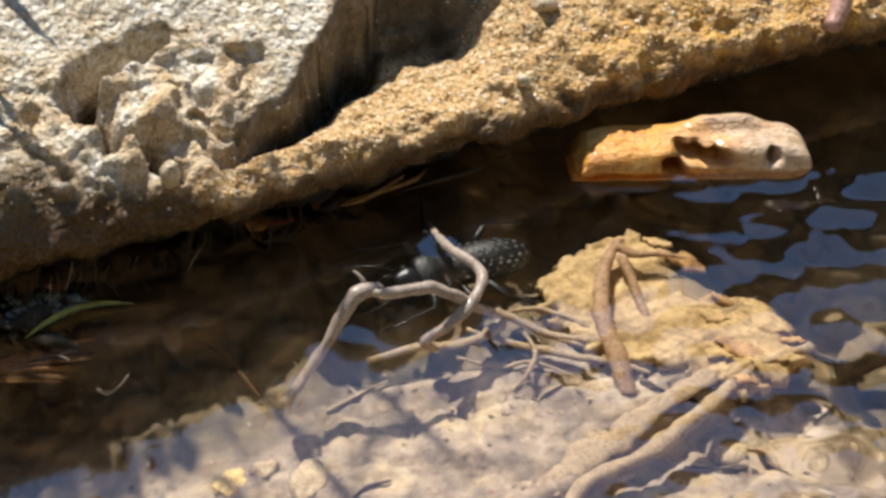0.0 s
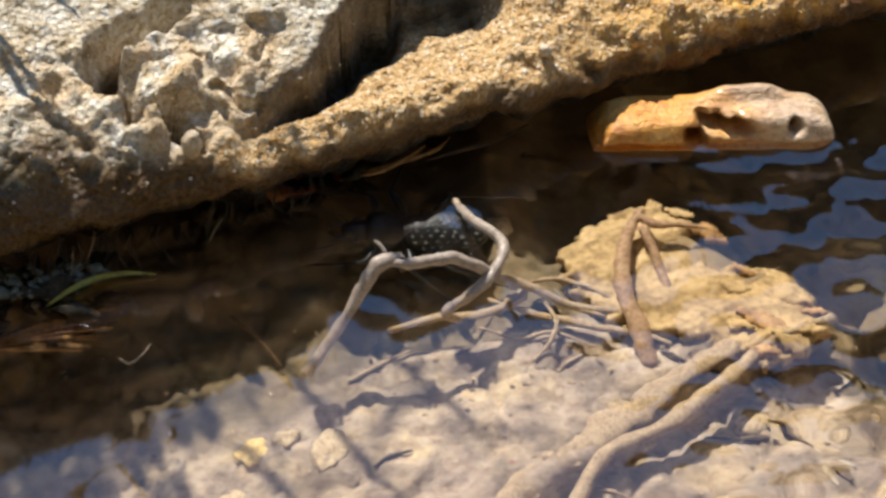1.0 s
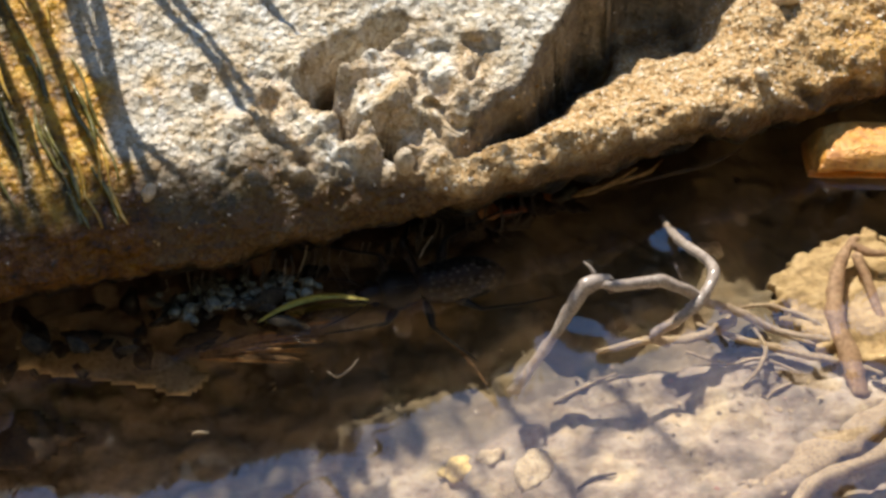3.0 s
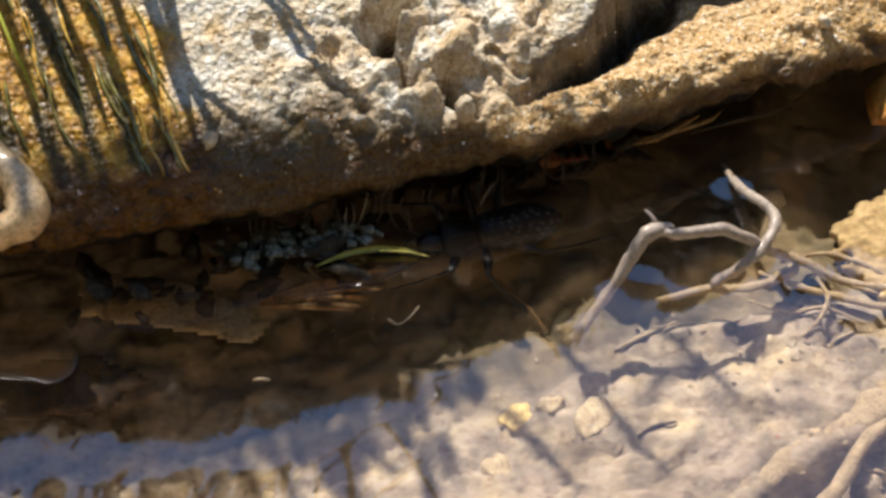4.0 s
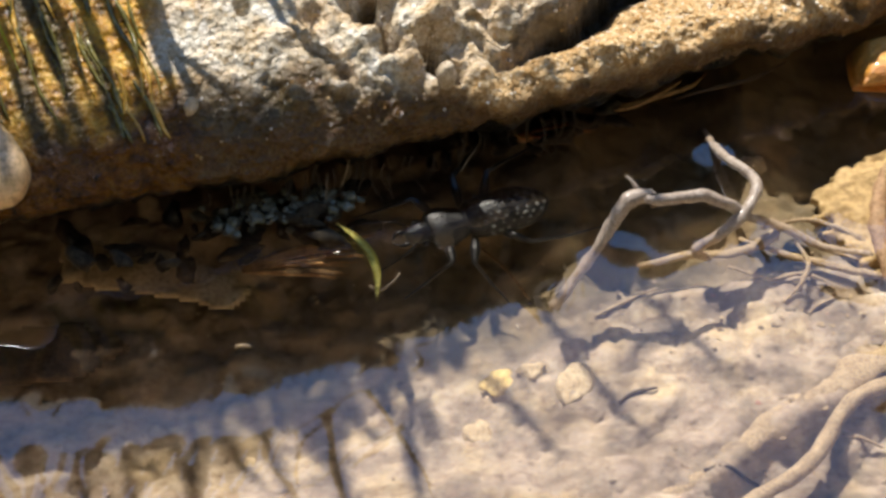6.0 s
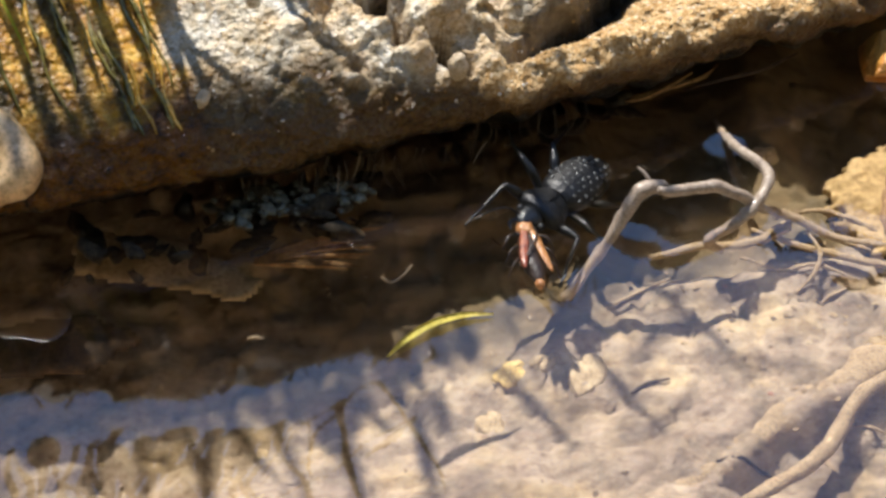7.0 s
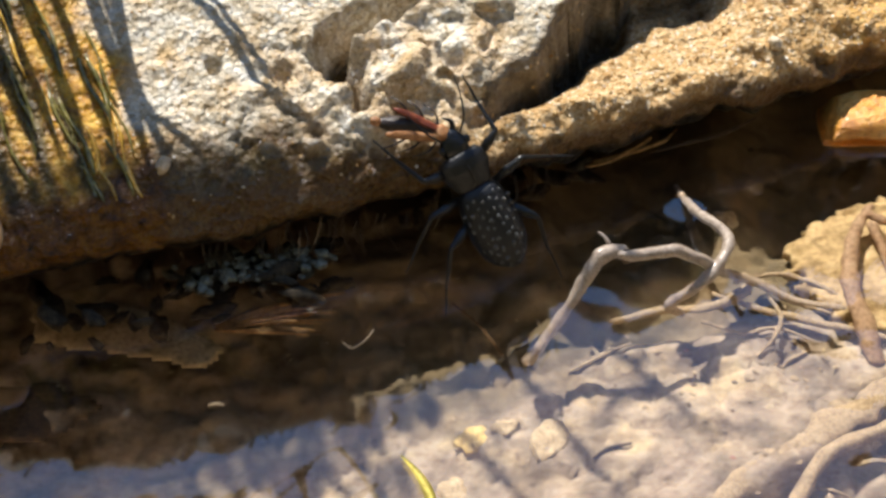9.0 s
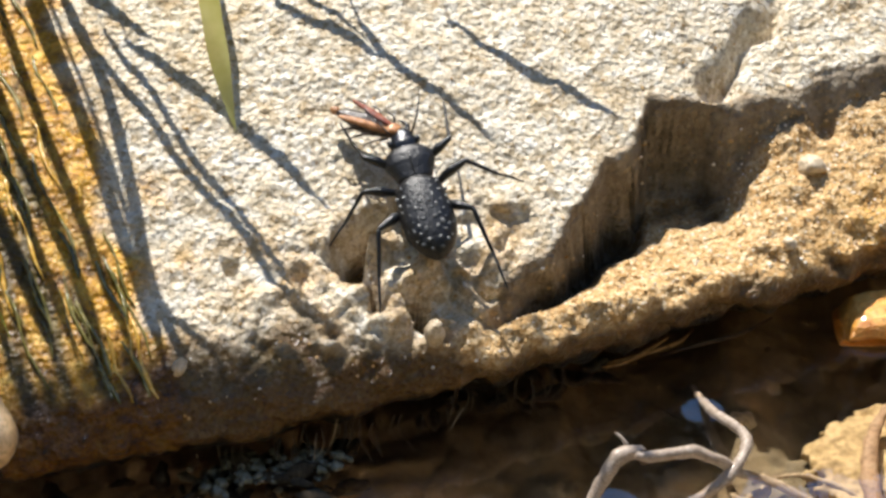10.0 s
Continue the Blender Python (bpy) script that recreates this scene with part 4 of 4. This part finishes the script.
def build_rock_crystals():
    """Loose grains that stand proud of the boulder."""
    spots = [((3.3, 19.2), (2.0, 1.6, 2.8), "amber quartz grain standing proud of the boulder"), ((-47.1, 8.5), (2.0, 1.3, 1.6), "white quartz chip at the boulder's lip"),
             ((80.3, 53.0), (1.8, 1.4, 1.4), "white quartz grain in the ochre ledge"), ((87.7, 74.0), (3.2, 2.4, 2.0), "pale quartz grain in the ochre ledge")]
    for k, ((x, y), size, label) in enumerate(spots):
        ob = part("quartz_grain", lump(bmesh.new(), (0, 0, 0), size, 0.35, 120 + k, 3, k), QUARTZ, BOULDER, label)
        ob.location = Vector((x, y, rock_top(x, y) + size[2] * 0.3)) * MM
    # countless smaller grains, thickest on the ochre ledge and along the lip
    rng = random.Random(17)
    base = bmesh.new()
    bmesh.ops.create_icosphere(base, subdivisions=1, radius=1.0)
    ball = [v.co.copy() for v in base.verts]
    tris = [tuple(v.index for v in f.verts) for f in base.faces]
    base.free()
    verts, faces = [], []
    count = 0
    while count < 4200:
        i, j = rng.randrange(20, ROCK.shape[0] - 90), rng.randrange(30, ROCK.shape[1] - 30)
        x, y, z = ROCK[i, j]
        keep = 1.0 if y < block_y(x) else 0.06
        if z < 16 or x < end_x(y) + 4 or rng.random() > keep:
            continue
        r = rng.uniform(0.22, 0.46) * (1.6 if rng.random() < 0.05 else 1.0)
        first = len(verts)
        s1, s2 = rng.uniform(0.6, 1.3), rng.uniform(0.6, 1.3)
        for v in ball:
            verts.append((x + r * v.x * s1 * rng.uniform(0.75, 1.25), y + r * v.y * s2 * rng.uniform(0.75, 1.25), z - 0.1 + r * v.z * rng.uniform(0.75, 1.25)))
        faces += [tuple(first + i for i in t) for t in tris]
        count += 1
    crust = bpy.data.meshes.new("grain_crust")
    crust.from_pydata(verts, [], faces)
    bm = bmesh.new()
    bm.from_mesh(crust)
    bpy.data.meshes.remove(crust)
    tagged(part("grain_crust", bm, GRAINS, BOULDER, "glinting pale and amber mineral grains", soft=False), kind="stuff")
    a = rod("wet_root", [(-99, 8.0, 26), (-92.5, 4.0, 27.0), (-86.0, -1.5, 24.8), (-81.5, -7.0, 21.8), (-82.4, -11.2, 18.4), (-92, -13.5, 16)], [2.0, 2.6, 3.2, 3.8, 3.8, 3.3], PEACH, seed=130, rough=0.3)
    tagged(a, "smooth wet peach coloured root hanging on the boulder", "root")
    b = rod("pink_root_tip", [(160, 86, 29), (158.9, 79, 22), (155.8, 73.5, 18.5)], [2.0, 2.6, 2.0], PINK, seed=131, rough=0.12)
    tagged(b, "pale pink root tip hanging before the boulder", "root")


# ---------------------------------------------------------------- grass
def build_grass():
    rng = random.Random(12)
    tussock = empty("grass_tussock", "tussock of long green grass arching over the boulder", "grass")
    mat_of_grass = empty("added_strands", "golden and olive strands added down the boulder, golden for sunlit streaks", "algae")
    # long blades that arch over rock and pool; each is named by the line that its shadow draws
    def hang(width, spots, on_rock=True):
        pts = []
        for x, y in spots:
            y += 0 if on_rock else 5.0
            z = rock_top(x, y) if on_rock else bed_z(x, y)
            pts.append(Vector((x, y, z)) + SUN_WAY * ((109.4 - 0.55 * y - z) / 1.114 + (16 if on_rock else 170)))
        rise = pts[0] + SUN_WAY * (40 if on_rock else 160)
        if on_rock:
            top = rise + Vector((-30, 70, 25))
            root = Vector((top.x - 70 - 25 * rng.random(), max(300.0, top.y + 60), 40))
        else:
            top = rise + Vector((-160, -10, 40))
            root = Vector((rise.x - 420 - 40 * rng.random(), rise.y + 30, 40))
        high = top.lerp(root, 0.45) + Vector((0, 0, 60))
        run = np.vstack([spline([root, high, top, rise], 5)[:-1], spline([rise] + pts, 5)])
        part("blade", strip(bmesh.new(), run, width, late=0.45 if on_rock else 0.5, point=9.0), GRASS, tussock)

    for width, *spots in (
        (2.6, (-76, 88), (-67, 70), (-59, 45), (-54, 26), (-44, 7)), (1.4, (-84, 88), (-76, 70), (-65, 51), (-62, 44)), (1.8, (-74, 83), (-66.6, 73.3), (-50.1, 52.5), (-35.7, 38.3), (-27.4, 26.5), (-15.4, 19.2)),
        (1.5, (-67, 81), (-60.6, 72.3), (-46.7, 52.9), (-37, 43), (-27.5, 30.7), (-22, 24)), (3.0, (-70, 90), (-56, 79)), (2.3, (-62, 79), (-54.1, 73.3), (-46.2, 68.4), (-38.9, 63.5), (-28.1, 55.2), (-16.8, 45.3)), (1.8, (-30, 91), (-17, 86), (-4, 79)),
        (1.3, (-23, 93), (-10, 84)), (1.9, (8, 93), (22.3, 85.5), (30.3, 82.1), (37.6, 78.2), (45, 74.3)), (1.8, (-12, 88), (-4, 79), (8, 73), (17, 66)), (1.8, (-57, 34), (-51, 21), (-38, 11)), (1.5, (-51, 19), (-46, 8)),
    ):
        hang(width, spots)
    # stripes down the wet mossy end
    for k in range(12):
        x0, lean, width = -126 + 6.1 * k + rng.uniform(-1.6, 1.6), rng.uniform(0.40, 0.52), rng.uniform(1.6, 3.9)
        hang(width, [(x0 - lean * 66, 96), (x0 - lean * 34, 64), (x0 - lean * 8, 38), (x0 + lean * 10, 20), (x0 + lean * 22, rng.uniform(4, 14))])
    # lines across the sunlit bed
    for width, *spots in (
        (2.2, (21, -13), (28, -29), (35, -43), (45, -58)), (1.2, (13, -20), (17, -33), (20, -44)), (2.2, (35, -6), (48, -22), (60, -45)), (2.6, (2, -26), (11, -36), (18, -45), (26, -58)),
        (2.2, (-9, -30), (-3, -41), (3, -56)), (1.8, (-3, -25), (-1, -40), (4, -53)),
    ):
        hang(width, spots, False)
    for k in range(11):
        x0 = -72 + 6.0 * k + rng.uniform(-2.4, 2.4)
        y0 = min(-28.0, edge_y(x0) - 28) - rng.uniform(0, 9)
        hang(rng.uniform(2.0, 3.8), [(x0, y0), (x0 + 3 + rng.uniform(-3, 3), y0 - 12), (x0 + 9 + rng.uniform(-6, 6), y0 - rng.uniform(16, 46))], False)
    # broad leaves that shade the bed's upper edge
    for k in range(9):
        x0 = -42 + 6.0 * k + rng.uniform(-1.2, 1.2)
        high = float(np.interp(x0, [-65, -37, -15, 0, 10], [-43, -33, -24, -21, -18]))
        low = float(np.interp(x0, [-42, -34, -22, -9, 2, 10], [-42, -46, -50, -39, -32, -27])) + rng.uniform(-3, 2)
        hang(rng.uniform(3.6, 6.0), [(x0 - 2, high), (x0, 0.5 * (low + high)), (x0 + 2, low)], False)
    hang(2.8, [(47.5, -16), (43, -26), (37.5, -37)], False)
    # olive and golden strands added on the wet mossy end, golden for sunlit streaks
    for k in range(90):
        y = rng.uniform(6, 100)
        x = end_x(y) + 4 - (44 if y < 60 else 32) * rng.random() ** 0.9
        L, lean, r = rng.uniform(5, 16), rng.uniform(0.38, 0.56), rng.uniform(0.2, 0.55)
        run = []
        for i in range(8):
            q = L * i / 7
            px, py = x + lean * q + 0.6 * math.sin(0.4 * q + k), y - q
            if py < edge_y(px) + 3.5:
                break
            run.append((px, py, rock_top(px, py) + 0.15))
        if len(run) < 4:
            continue
        gold = rng.random() < 0.3
        part("strand", tube(bmesh.new(), run, [0.6 * r, r, 0.8 * r, 1.1 * r, 0.9 * r, 0.5 * r], 6, 1.1, k, 0.7), ALGAE if gold else OLIVE, mat_of_grass, "glossy golden strand" if gold else "dark olive strand")
    for k in range(5):
        y = rng.uniform(20, 90)
        x = end_x(y) - rng.uniform(14, 36)
        L = rng.uniform(18, 34)
        run = [(x + 0.4 * L * f + 1.2 * math.sin(3 * f + k), y - 0.9 * L * f, rock_top(x + 0.4 * L * f, max(y - 0.9 * L * f, edge_y(x) + 4)) + 1.2 + 2.0 * math.sin(math.pi * f)) for f in np.linspace(0, 1, 9)]
        part("blade", strip(bmesh.new(), run, rng.uniform(0.6, 1.0)), LEAF_GREEN, mat_of_grass, "thin green blade")
    # one broad yellow green tip in front of the rock
    ob = part("grass_tip", strip(bmesh.new(), spline([(-52, 112, 92), (-47.2, 94, 79.9), (-45.1, 84, 71.6), (-42.7, 74, 60.8), (-40.3, 66, 51.7), (-38.2, 60, 45.3)], 6), 4.4, Vector((1, 0.2, 0)), 0.1), TIP_GREEN)
    tagged(ob, "broad yellow green grass tip hanging before the boulder", "grass")
    # the far bank's rough growth, one mass
    bm = bmesh.new()
    for k in range(2600):
        x = rng.uniform(-900, 900)
        y = rng.uniform(300, 900) if k % 3 else rng.uniform(930, 1010)
        z = ground_z(x, y)
        L = rng.uniform(25, 60) if k % 3 else rng.uniform(6, 15)
        a = rng.uniform(0, 6.28)
        path = [(x, y, z - 5), (x + 0.2 * L * math.cos(a), y - 0.2 * L, z + 0.5 * L), (x + 0.55 * L * math.cos(a), y - 0.5 * L, z + 0.75 * L)]
        strip(bm, path, 0.18 * L)
    tagged(part("bank_grass", bm, BANK_GREEN), "rough dark green grass on the far bank", "grass", kind="stuff")


def build_litter():
    """Crumbs of leaf, bark and twig strewn over the bed; too small and many to count."""
    rng = random.Random(21)
    bm = bmesh.new()
    for k in range(430):
        x, y = rng.uniform(-85, 165), rng.uniform(-75, 12)
        if rng.random() < 0.45:
            x, y = rng.gauss(95, 26), rng.gauss(-14, 15)
        z = bed_z(x, y) + 0.1
        r = rng.uniform(0.3, 1.1) if k % 11 or x < 60 else rng.uniform(1.4, 2.6)
        a = rng.uniform(0, 6.28)
        n = rng.choice((4, 5, 6))
        tip, roll = rng.uniform(-0.5, 0.5), rng.uniform(-0.5, 0.5)
        narrow = rng.uniform(0.2, 0.8)
        top = []
        for i in range(n):
            w = a + 6.283 * i / n
            u, v = r * math.cos(6.283 * i / n) * rng.uniform(0.7, 1.2), r * narrow * math.sin(6.283 * i / n) * rng.uniform(0.7, 1.2)
            px, py = u * math.cos(a) - v * math.sin(a), u * math.sin(a) + v * math.cos(a)
            top.append((x + px, y + py, z + 0.15 + tip * u * 0.2 + roll * v * 0.2))
        up = [bm.verts.new(p) for p in top]
        dn = [bm.verts.new((p[0], p[1], p[2] - 0.25)) for p in top]
        bm.faces.new(up)
        bm.faces.new(dn[::-1])
        for i in range(n):
            bm.faces.new((up[i], dn[i], dn[(i + 1) % n], up[(i + 1) % n]))
    tagged(part("leaf_litter", bm, LITTER, soft=False), "small brown, tan and dark crumbs of leaf and bark on the bed", "leaf litter", kind="stuff")
    for k in range(9):
        x, y, a, L = rng.uniform(25, 130), rng.uniform(-60, -8), rng.uniform(-0.6, 0.9), rng.uniform(7, 17)
        p = [(x + L * f * math.cos(a) + 0.5 * math.sin(5 * f + k), y + L * f * math.sin(a) + 0.8 * math.sin(3 * f + 2 * k), bed_z(x + L * f * math.cos(a), y + L * f * math.sin(a)) + 0.5) for f in (0, 0.33, 0.66, 1)]
        tagged(rod("thin_stick", p, [0.3, 0.5, 0.45, 0.25], DARK_WOOD if k % 2 else PALE_ROOT, seed=300 + k, sides=7), "thin waterlogged twig lying on the stream bed", "stick", "twigs on the bed")


build_litter()
build_hooked_root()
build_tangle()
build_pinkish_root()
build_sticks()
build_plates()
build_ochre_wood()
build_pebbles()
build_debris()
build_moss_clump()
build_rock_crystals()
build_grass()


# ---------------------------------------------------------------- the beetle, its prey and the floating leaf
def build_beetle():
    """Head towards +y, back towards +z, about 30 mm long."""
    ob = empty("ground_beetle", "large black ground beetle with rows of pale pits", "beetle")

    def body(name, y0, y1, half, high, z0, shape, mat, parent, side=0):
        bm = bmesh.new()
        ny, na = 26, 24
        rings = []
        for i in range(ny + 1):
            f = i / ny
            w, h = half * shape(f), high * shape(f) ** 0.7
            y = y0 + (y1 - y0) * f
            ring = []
            for k in range(na):
                a = 2 * math.pi * k / na
                x, z = w * math.cos(a), h * math.sin(a)
                if side:
                    x = side * abs(x) + side * 0.03
                if z < 0:
                    z *= 0.45
                ring.append(bm.verts.new((x, y, z0 + z)))
            rings.append(ring)
        for u, v in zip(rings, rings[1:]):
            for k in range(na):
                bm.faces.new((u[k], u[(k + 1) % na], v[(k + 1) % na], v[k]))
        bm.faces.new(rings[0])
        bm.faces.new(rings[-1])
        bmesh.ops.remove_doubles(bm, verts=bm.verts, dist=0.01)
        return part(name, bm, mat, parent)

    def egg(f):
        """Half width of the wing cases: pointed behind, full in the middle, with square shoulders."""
        return float(np.interp(f, [0, 0.05, 0.14, 0.28, 0.45, 0.62, 0.8, 0.92, 0.97, 1.0], [0.05, 0.36, 0.66, 0.90, 1.0, 0.99, 0.93, 0.82, 0.70, 0.55]))

    for side in (-1, 1):
        el = body("wing_case", -14.4, 3.4, 5.3, 3.6, 2.6, egg, BLACK_SHELL, ob, side)
        for r, xx in enumerate((0.9, 2.1, 3.3, 4.4)):
            for k in range(8):
                f = 0.1 + 0.108 * k + 0.05 * (r % 2)
                y = -14.4 + 17.8 * f
                half, high = 5.3 * egg(f), 3.6 * egg(f) ** 0.7
                if xx > half * 0.92:
                    continue
                z = 2.6 + high * math.sqrt(1 - (xx / half) ** 2)
                bm = bmesh.new()
                lump(bm, (side * (xx + 0.25 * math.sin(7.0 * k + r)), y + 0.3 * math.sin(5.0 * k + 2 * r), z - 0.1), (0.44 + 0.14 * math.sin(3.0 * k + r), 0.5 + 0.12 * math.sin(4.0 * k), 0.22), 0.5, k + 7 * r, 2)
                part("pit", bm, PIT, el, "pale grey pit")
    shield = body("pronotum", 3.2, 10.6, 5.0, 2.6, 2.7, lambda f: float(np.interp(f, [0, 0.06, 0.25, 0.55, 0.8, 0.95, 1.0], [0.55, 0.70, 0.80, 1.0, 0.97, 0.80, 0.66])), BLACK_SHELL, ob)
    rod("groove", [(0, 4.2, 5.05), (0, 7, 5.5), (0, 9.8, 4.95)], [0.12, 0.16, 0.1], BLACK_LEG, shield, rough=0.02, sides=6)
    head = body("head", 10.0, 15.4, 2.9, 1.9, 2.6, lambda f: float(np.interp(f, [0, 0.1, 0.35, 0.6, 0.85, 1.0], [0.72, 0.88, 1.0, 0.86, 0.62, 0.3])), GLOSSY_HEAD, ob)
    for side in (-1, 1):
        part("eye", lump(bmesh.new(), (side * 2.65, 12.3, 3.2), (0.7, 0.85, 0.7), 0, 1, 2), BLACK_LEG, head)
        rod("mandible", [(side * 1.2, 14.6, 2.5), (side * 1.6, 16.4, 2.4), (side * 0.4, 17.8, 2.3)], [0.6, 0.5, 0.15], BLACK_LEG, head, rough=0.05)
        rod("antenna", [(side * 1.9, 13.8, 3.2), (side * 3.8, 16.6, 4.6), (side * 5.2, 20.4, 4.0), (side * 6.0, 24.0, 2.6)], [0.22, 0.2, 0.16, 0.1], BLACK_LEG, head, rough=0.05, sides=6)
    body("abdomen", -13.4, 3.0, 5.1, 2.6, 1.6, egg, BLACK_LEG, ob)
    legs = []
    for side in (-1, 1):
        for hip, knee, ankle, toe in (((3.4, 8.0), (8.4, 10.2), (9.6, 16.0), (10.6, 21.5)), ((3.8, 2.4), (10.4, 3.6), (15.4, 0.0), (19.6, -3.0)), ((3.4, -2.0), (9.2, -6.0), (11.0, -14.5), (12.2, -22.0))):
            h = np.array((side * hip[0], hip[1], 1.6))
            kn = np.array((side * knee[0], knee[1], 4.2)) - h
            an = np.array((side * ankle[0], ankle[1], 1.4)) - h
            to = np.array((side * toe[0], toe[1], 0.2)) - h
            leg = rod("leg", [(0, 0, 0), kn * 0.5 + np.array((0, 0, 0.4)), kn], [0.7, 1.05, 0.55], BLACK_LEG, ob, rough=0.05, sides=8)
            leg.location = Vector(h) * MM
            rod("shin", [kn, (kn + an) / 2, an], [0.5, 0.42, 0.36], BLACK_LEG, leg, rough=0.08, sides=8)
            rod("foot", [an, (an + to) / 2 + np.array((0, 0, 0.3)), to], [0.32, 0.26, 0.14], BLACK_LEG, leg, rough=0.25, sides=6)
            legs.append((leg, h, side))
    ob.scale = (1.08, 1.08, 1.08)
    return ob, legs


def build_prey():
    """Held by its middle, stretching along +y."""
    ob = empty("insect_prey", "orange and red brown dead insect, the beetle's prey", "insect")
    part("abdomen", lump(bmesh.new(), (0, 8.5, 0), (2.5, 7.0, 1.6), 0.3, 201, 3), PREY_DARK, ob, "dark segmented abdomen")
    part("thorax", lump(bmesh.new(), (0.4, 1.8, 0.2), (1.8, 2.4, 1.5), 0.3, 202, 3), AMBER, ob, "amber thorax")
    part("head", lump(bmesh.new(), (-0.4, 15.6, 0.1), (1.0, 1.2, 0.9), 0.1, 203, 3), AMBER, ob, "amber head")
    for side, mat, label in ((-1, AMBER, "yellow amber wing case"), (1, RED_BROWN, "red brown wing case")):
        bm = lump(bmesh.new(), (0, 0, 0), (0.95, 6.4, 0.5), 0.25, 204 + side, 3)
        w = part("wing_case", bm, mat, ob, label)
        w.location = Vector((side * 1.7, 7.4, 1.5)) * MM
        w.rotation_euler = (0.05, 0.3 * side, -0.16 * side)
        for k in range(3):
            rod("leg", [(side * 1.6, 2.5 + 2.8 * k, -0.3), (side * 4.0, 4.0 + 3.4 * k, 0.6), (side * 5.4, 6.4 + 3.4 * k, -0.8)], [0.3, 0.24, 0.12], PREY_DARK, ob, rough=0.05, sides=6)
    return ob


def build_leaf():
    path = spline([(-11.5, -2.4, 0), (-6, -0.2, 0.3), (0, 0.9, 0.4), (6, 0.3, 0.3), (11.5, -1.8, 0)], 6)
    bm = strip(bmesh.new(), path, 2.0, None, 0.25, False)
    bmesh.ops.solidify(bm, geom=bm.faces, thickness=0.25)
    ob = part("floating_leaf", bm, LEAF_YELLOW)
    return tagged(ob, "narrow curved yellow green leaf drifting on the water", "leaf")


BEETLE, LEGS = build_beetle()
PREY = build_prey()
LEAF = build_leaf()


def stance(at, fwd, up):
    f = Vector(fwd).normalized()
    r = f.cross(Vector(up)).normalized()
    u = r.cross(f)
    m = Matrix((r, f, u)).transposed().to_4x4()
    m.translation = Vector(at) * MM
    return m


def swimming(x, y, heading, z=-8.5, lean=0.4):
    a = radians(heading)
    return stance((x, y + 3.0, z), (-math.sin(a), math.cos(a), 0.04), (0.0, -lean, 1.0))


def climbing(head, tail, lift=1.0):
    h, t = Vector(head), Vector(tail)
    return stance(h - (h - t).normalized() * 16 + Vector((0, -0.45, 0.9)) * lift, h - t, (0.0, -0.5, 0.85))


def motions():
    beetle = [
        (0.0, swimming(64.2, 16.9, 108)), (0.5, swimming(56.7, 21.8, 102)), (1.0, swimming(50.6, 19.0, 88)), (1.5, swimming(47.6, 19.0, 85)), (2.0, swimming(33.2, 15.1, 87)),
        (2.5, swimming(18.6, 11.9, 92)), (3.0, swimming(8.9, 9.6, 106)), (3.2, swimming(8.7, 10.9, 105)), (4.5, swimming(8.5, 8.6, 118, -7.6)), (5.0, swimming(8.3, 8.9, 130, -7.4)),
        (5.5, swimming(6.1, 6.4, 111, -7.4)), (6.2, swimming(12.0, 2.0, 118, -7.0)), (7, climbing((14.5, -7, 1), (27.9, 11.8, -4), 0)), (7.4, climbing((14, 29, -13), (30, 36, -15), 0)), (7.6, climbing((-2.1, 2.5, 0), (14.3, 16, -5), 0)),
        (7.8, climbing((0.4, 12.2, 1), (19.4, 16.8, -3), 0)), (8, climbing((0.2, 6.4, 2), (20.9, 16.1, -2.5), 0)), (8.2, climbing((-0.9, 6.7, 2), (16.3, 16.1, -2.5), 0)),
        (8.4, climbing((3.0, 12.2, 4), (19.0, 16.6, -3), 0)), (8.6, climbing((10.3, 13.4, 8), (21.6, 9, -4), 0)), (8.8, climbing((10.5, 12.9, 13), (19.3, 8.6, 0), 1)),
        (9, climbing((8.3, 20.5, 21), (17.1, 12.7, 5), 1)),
        (9.2, climbing((5.9, 30.0, 23.8), (11.8, 7.8, 11.6), 3.4)), (9.5, climbing((1.9, 37.0, 29.9), (9.6, 14.6, 16.8), 2.2)), (10.0, climbing((-3.4, 60.2, 41.1), (5.0, 31.3, 27.2), 2.6)),
    ]
    walk(BEETLE, beetle)
    grip = pose(0.0, 0.0150, 0.0024, 0, 12, 48)
    lair = stance((20, 40, -13.0), (1, 0.3, 0), (0, 0, 1))
    walk(PREY, [(0.0, lair), (5.9, lair), (6.4, stance((4, 2, -9), (-0.3, -1, 0.1), (0, 0, 1)))] + [(t, m @ grip) for t, m in beetle if t >= 7.0])
    rng = random.Random(4)
    for k, (leg, h, side) in enumerate(LEGS):
        rows = []
        for i in range(41):
            t = i * 0.25
            swing = 16 if t < 9.7 else 5
            rows.append((t, pose(h[0] * MM, h[1] * MM, h[2] * MM, 0, rng.uniform(-5, 5), swing * math.sin(2 * math.pi * t * 0.9 + k * 2.1))))
        walk(leg, rows)
    drift = [(0.0, -16.1, 2.6, 22), (1.0, -16.0, 2.7, 20), (2.5, -15.4, 1.7, 17), (3.2, -15.6, 0.1, 14), (4.5, -15.5, -0.9, -6), (5.0, -17.0, -3.9, -22), (5.5, -16.2, -5.7, -37),
             (6.2, -11.0, -14.0, -75), (6.6, -7.0, -22.0, -40), (7.0, -1.4, -33.2, 28), (7.5, 3.8, -37.9, 21), (8.0, 4.3, -42.3, 5), (8.5, 1.0, -51.5, -35), (9.0, 3.6, -60.0, -80), (10.0, 6.0, -78.0, -100)]
    walk(LEAF, [(t, pose(x * MM, y * MM, 0.0007, 0, 0, a)) for t, x, y, a in drift])


motions()
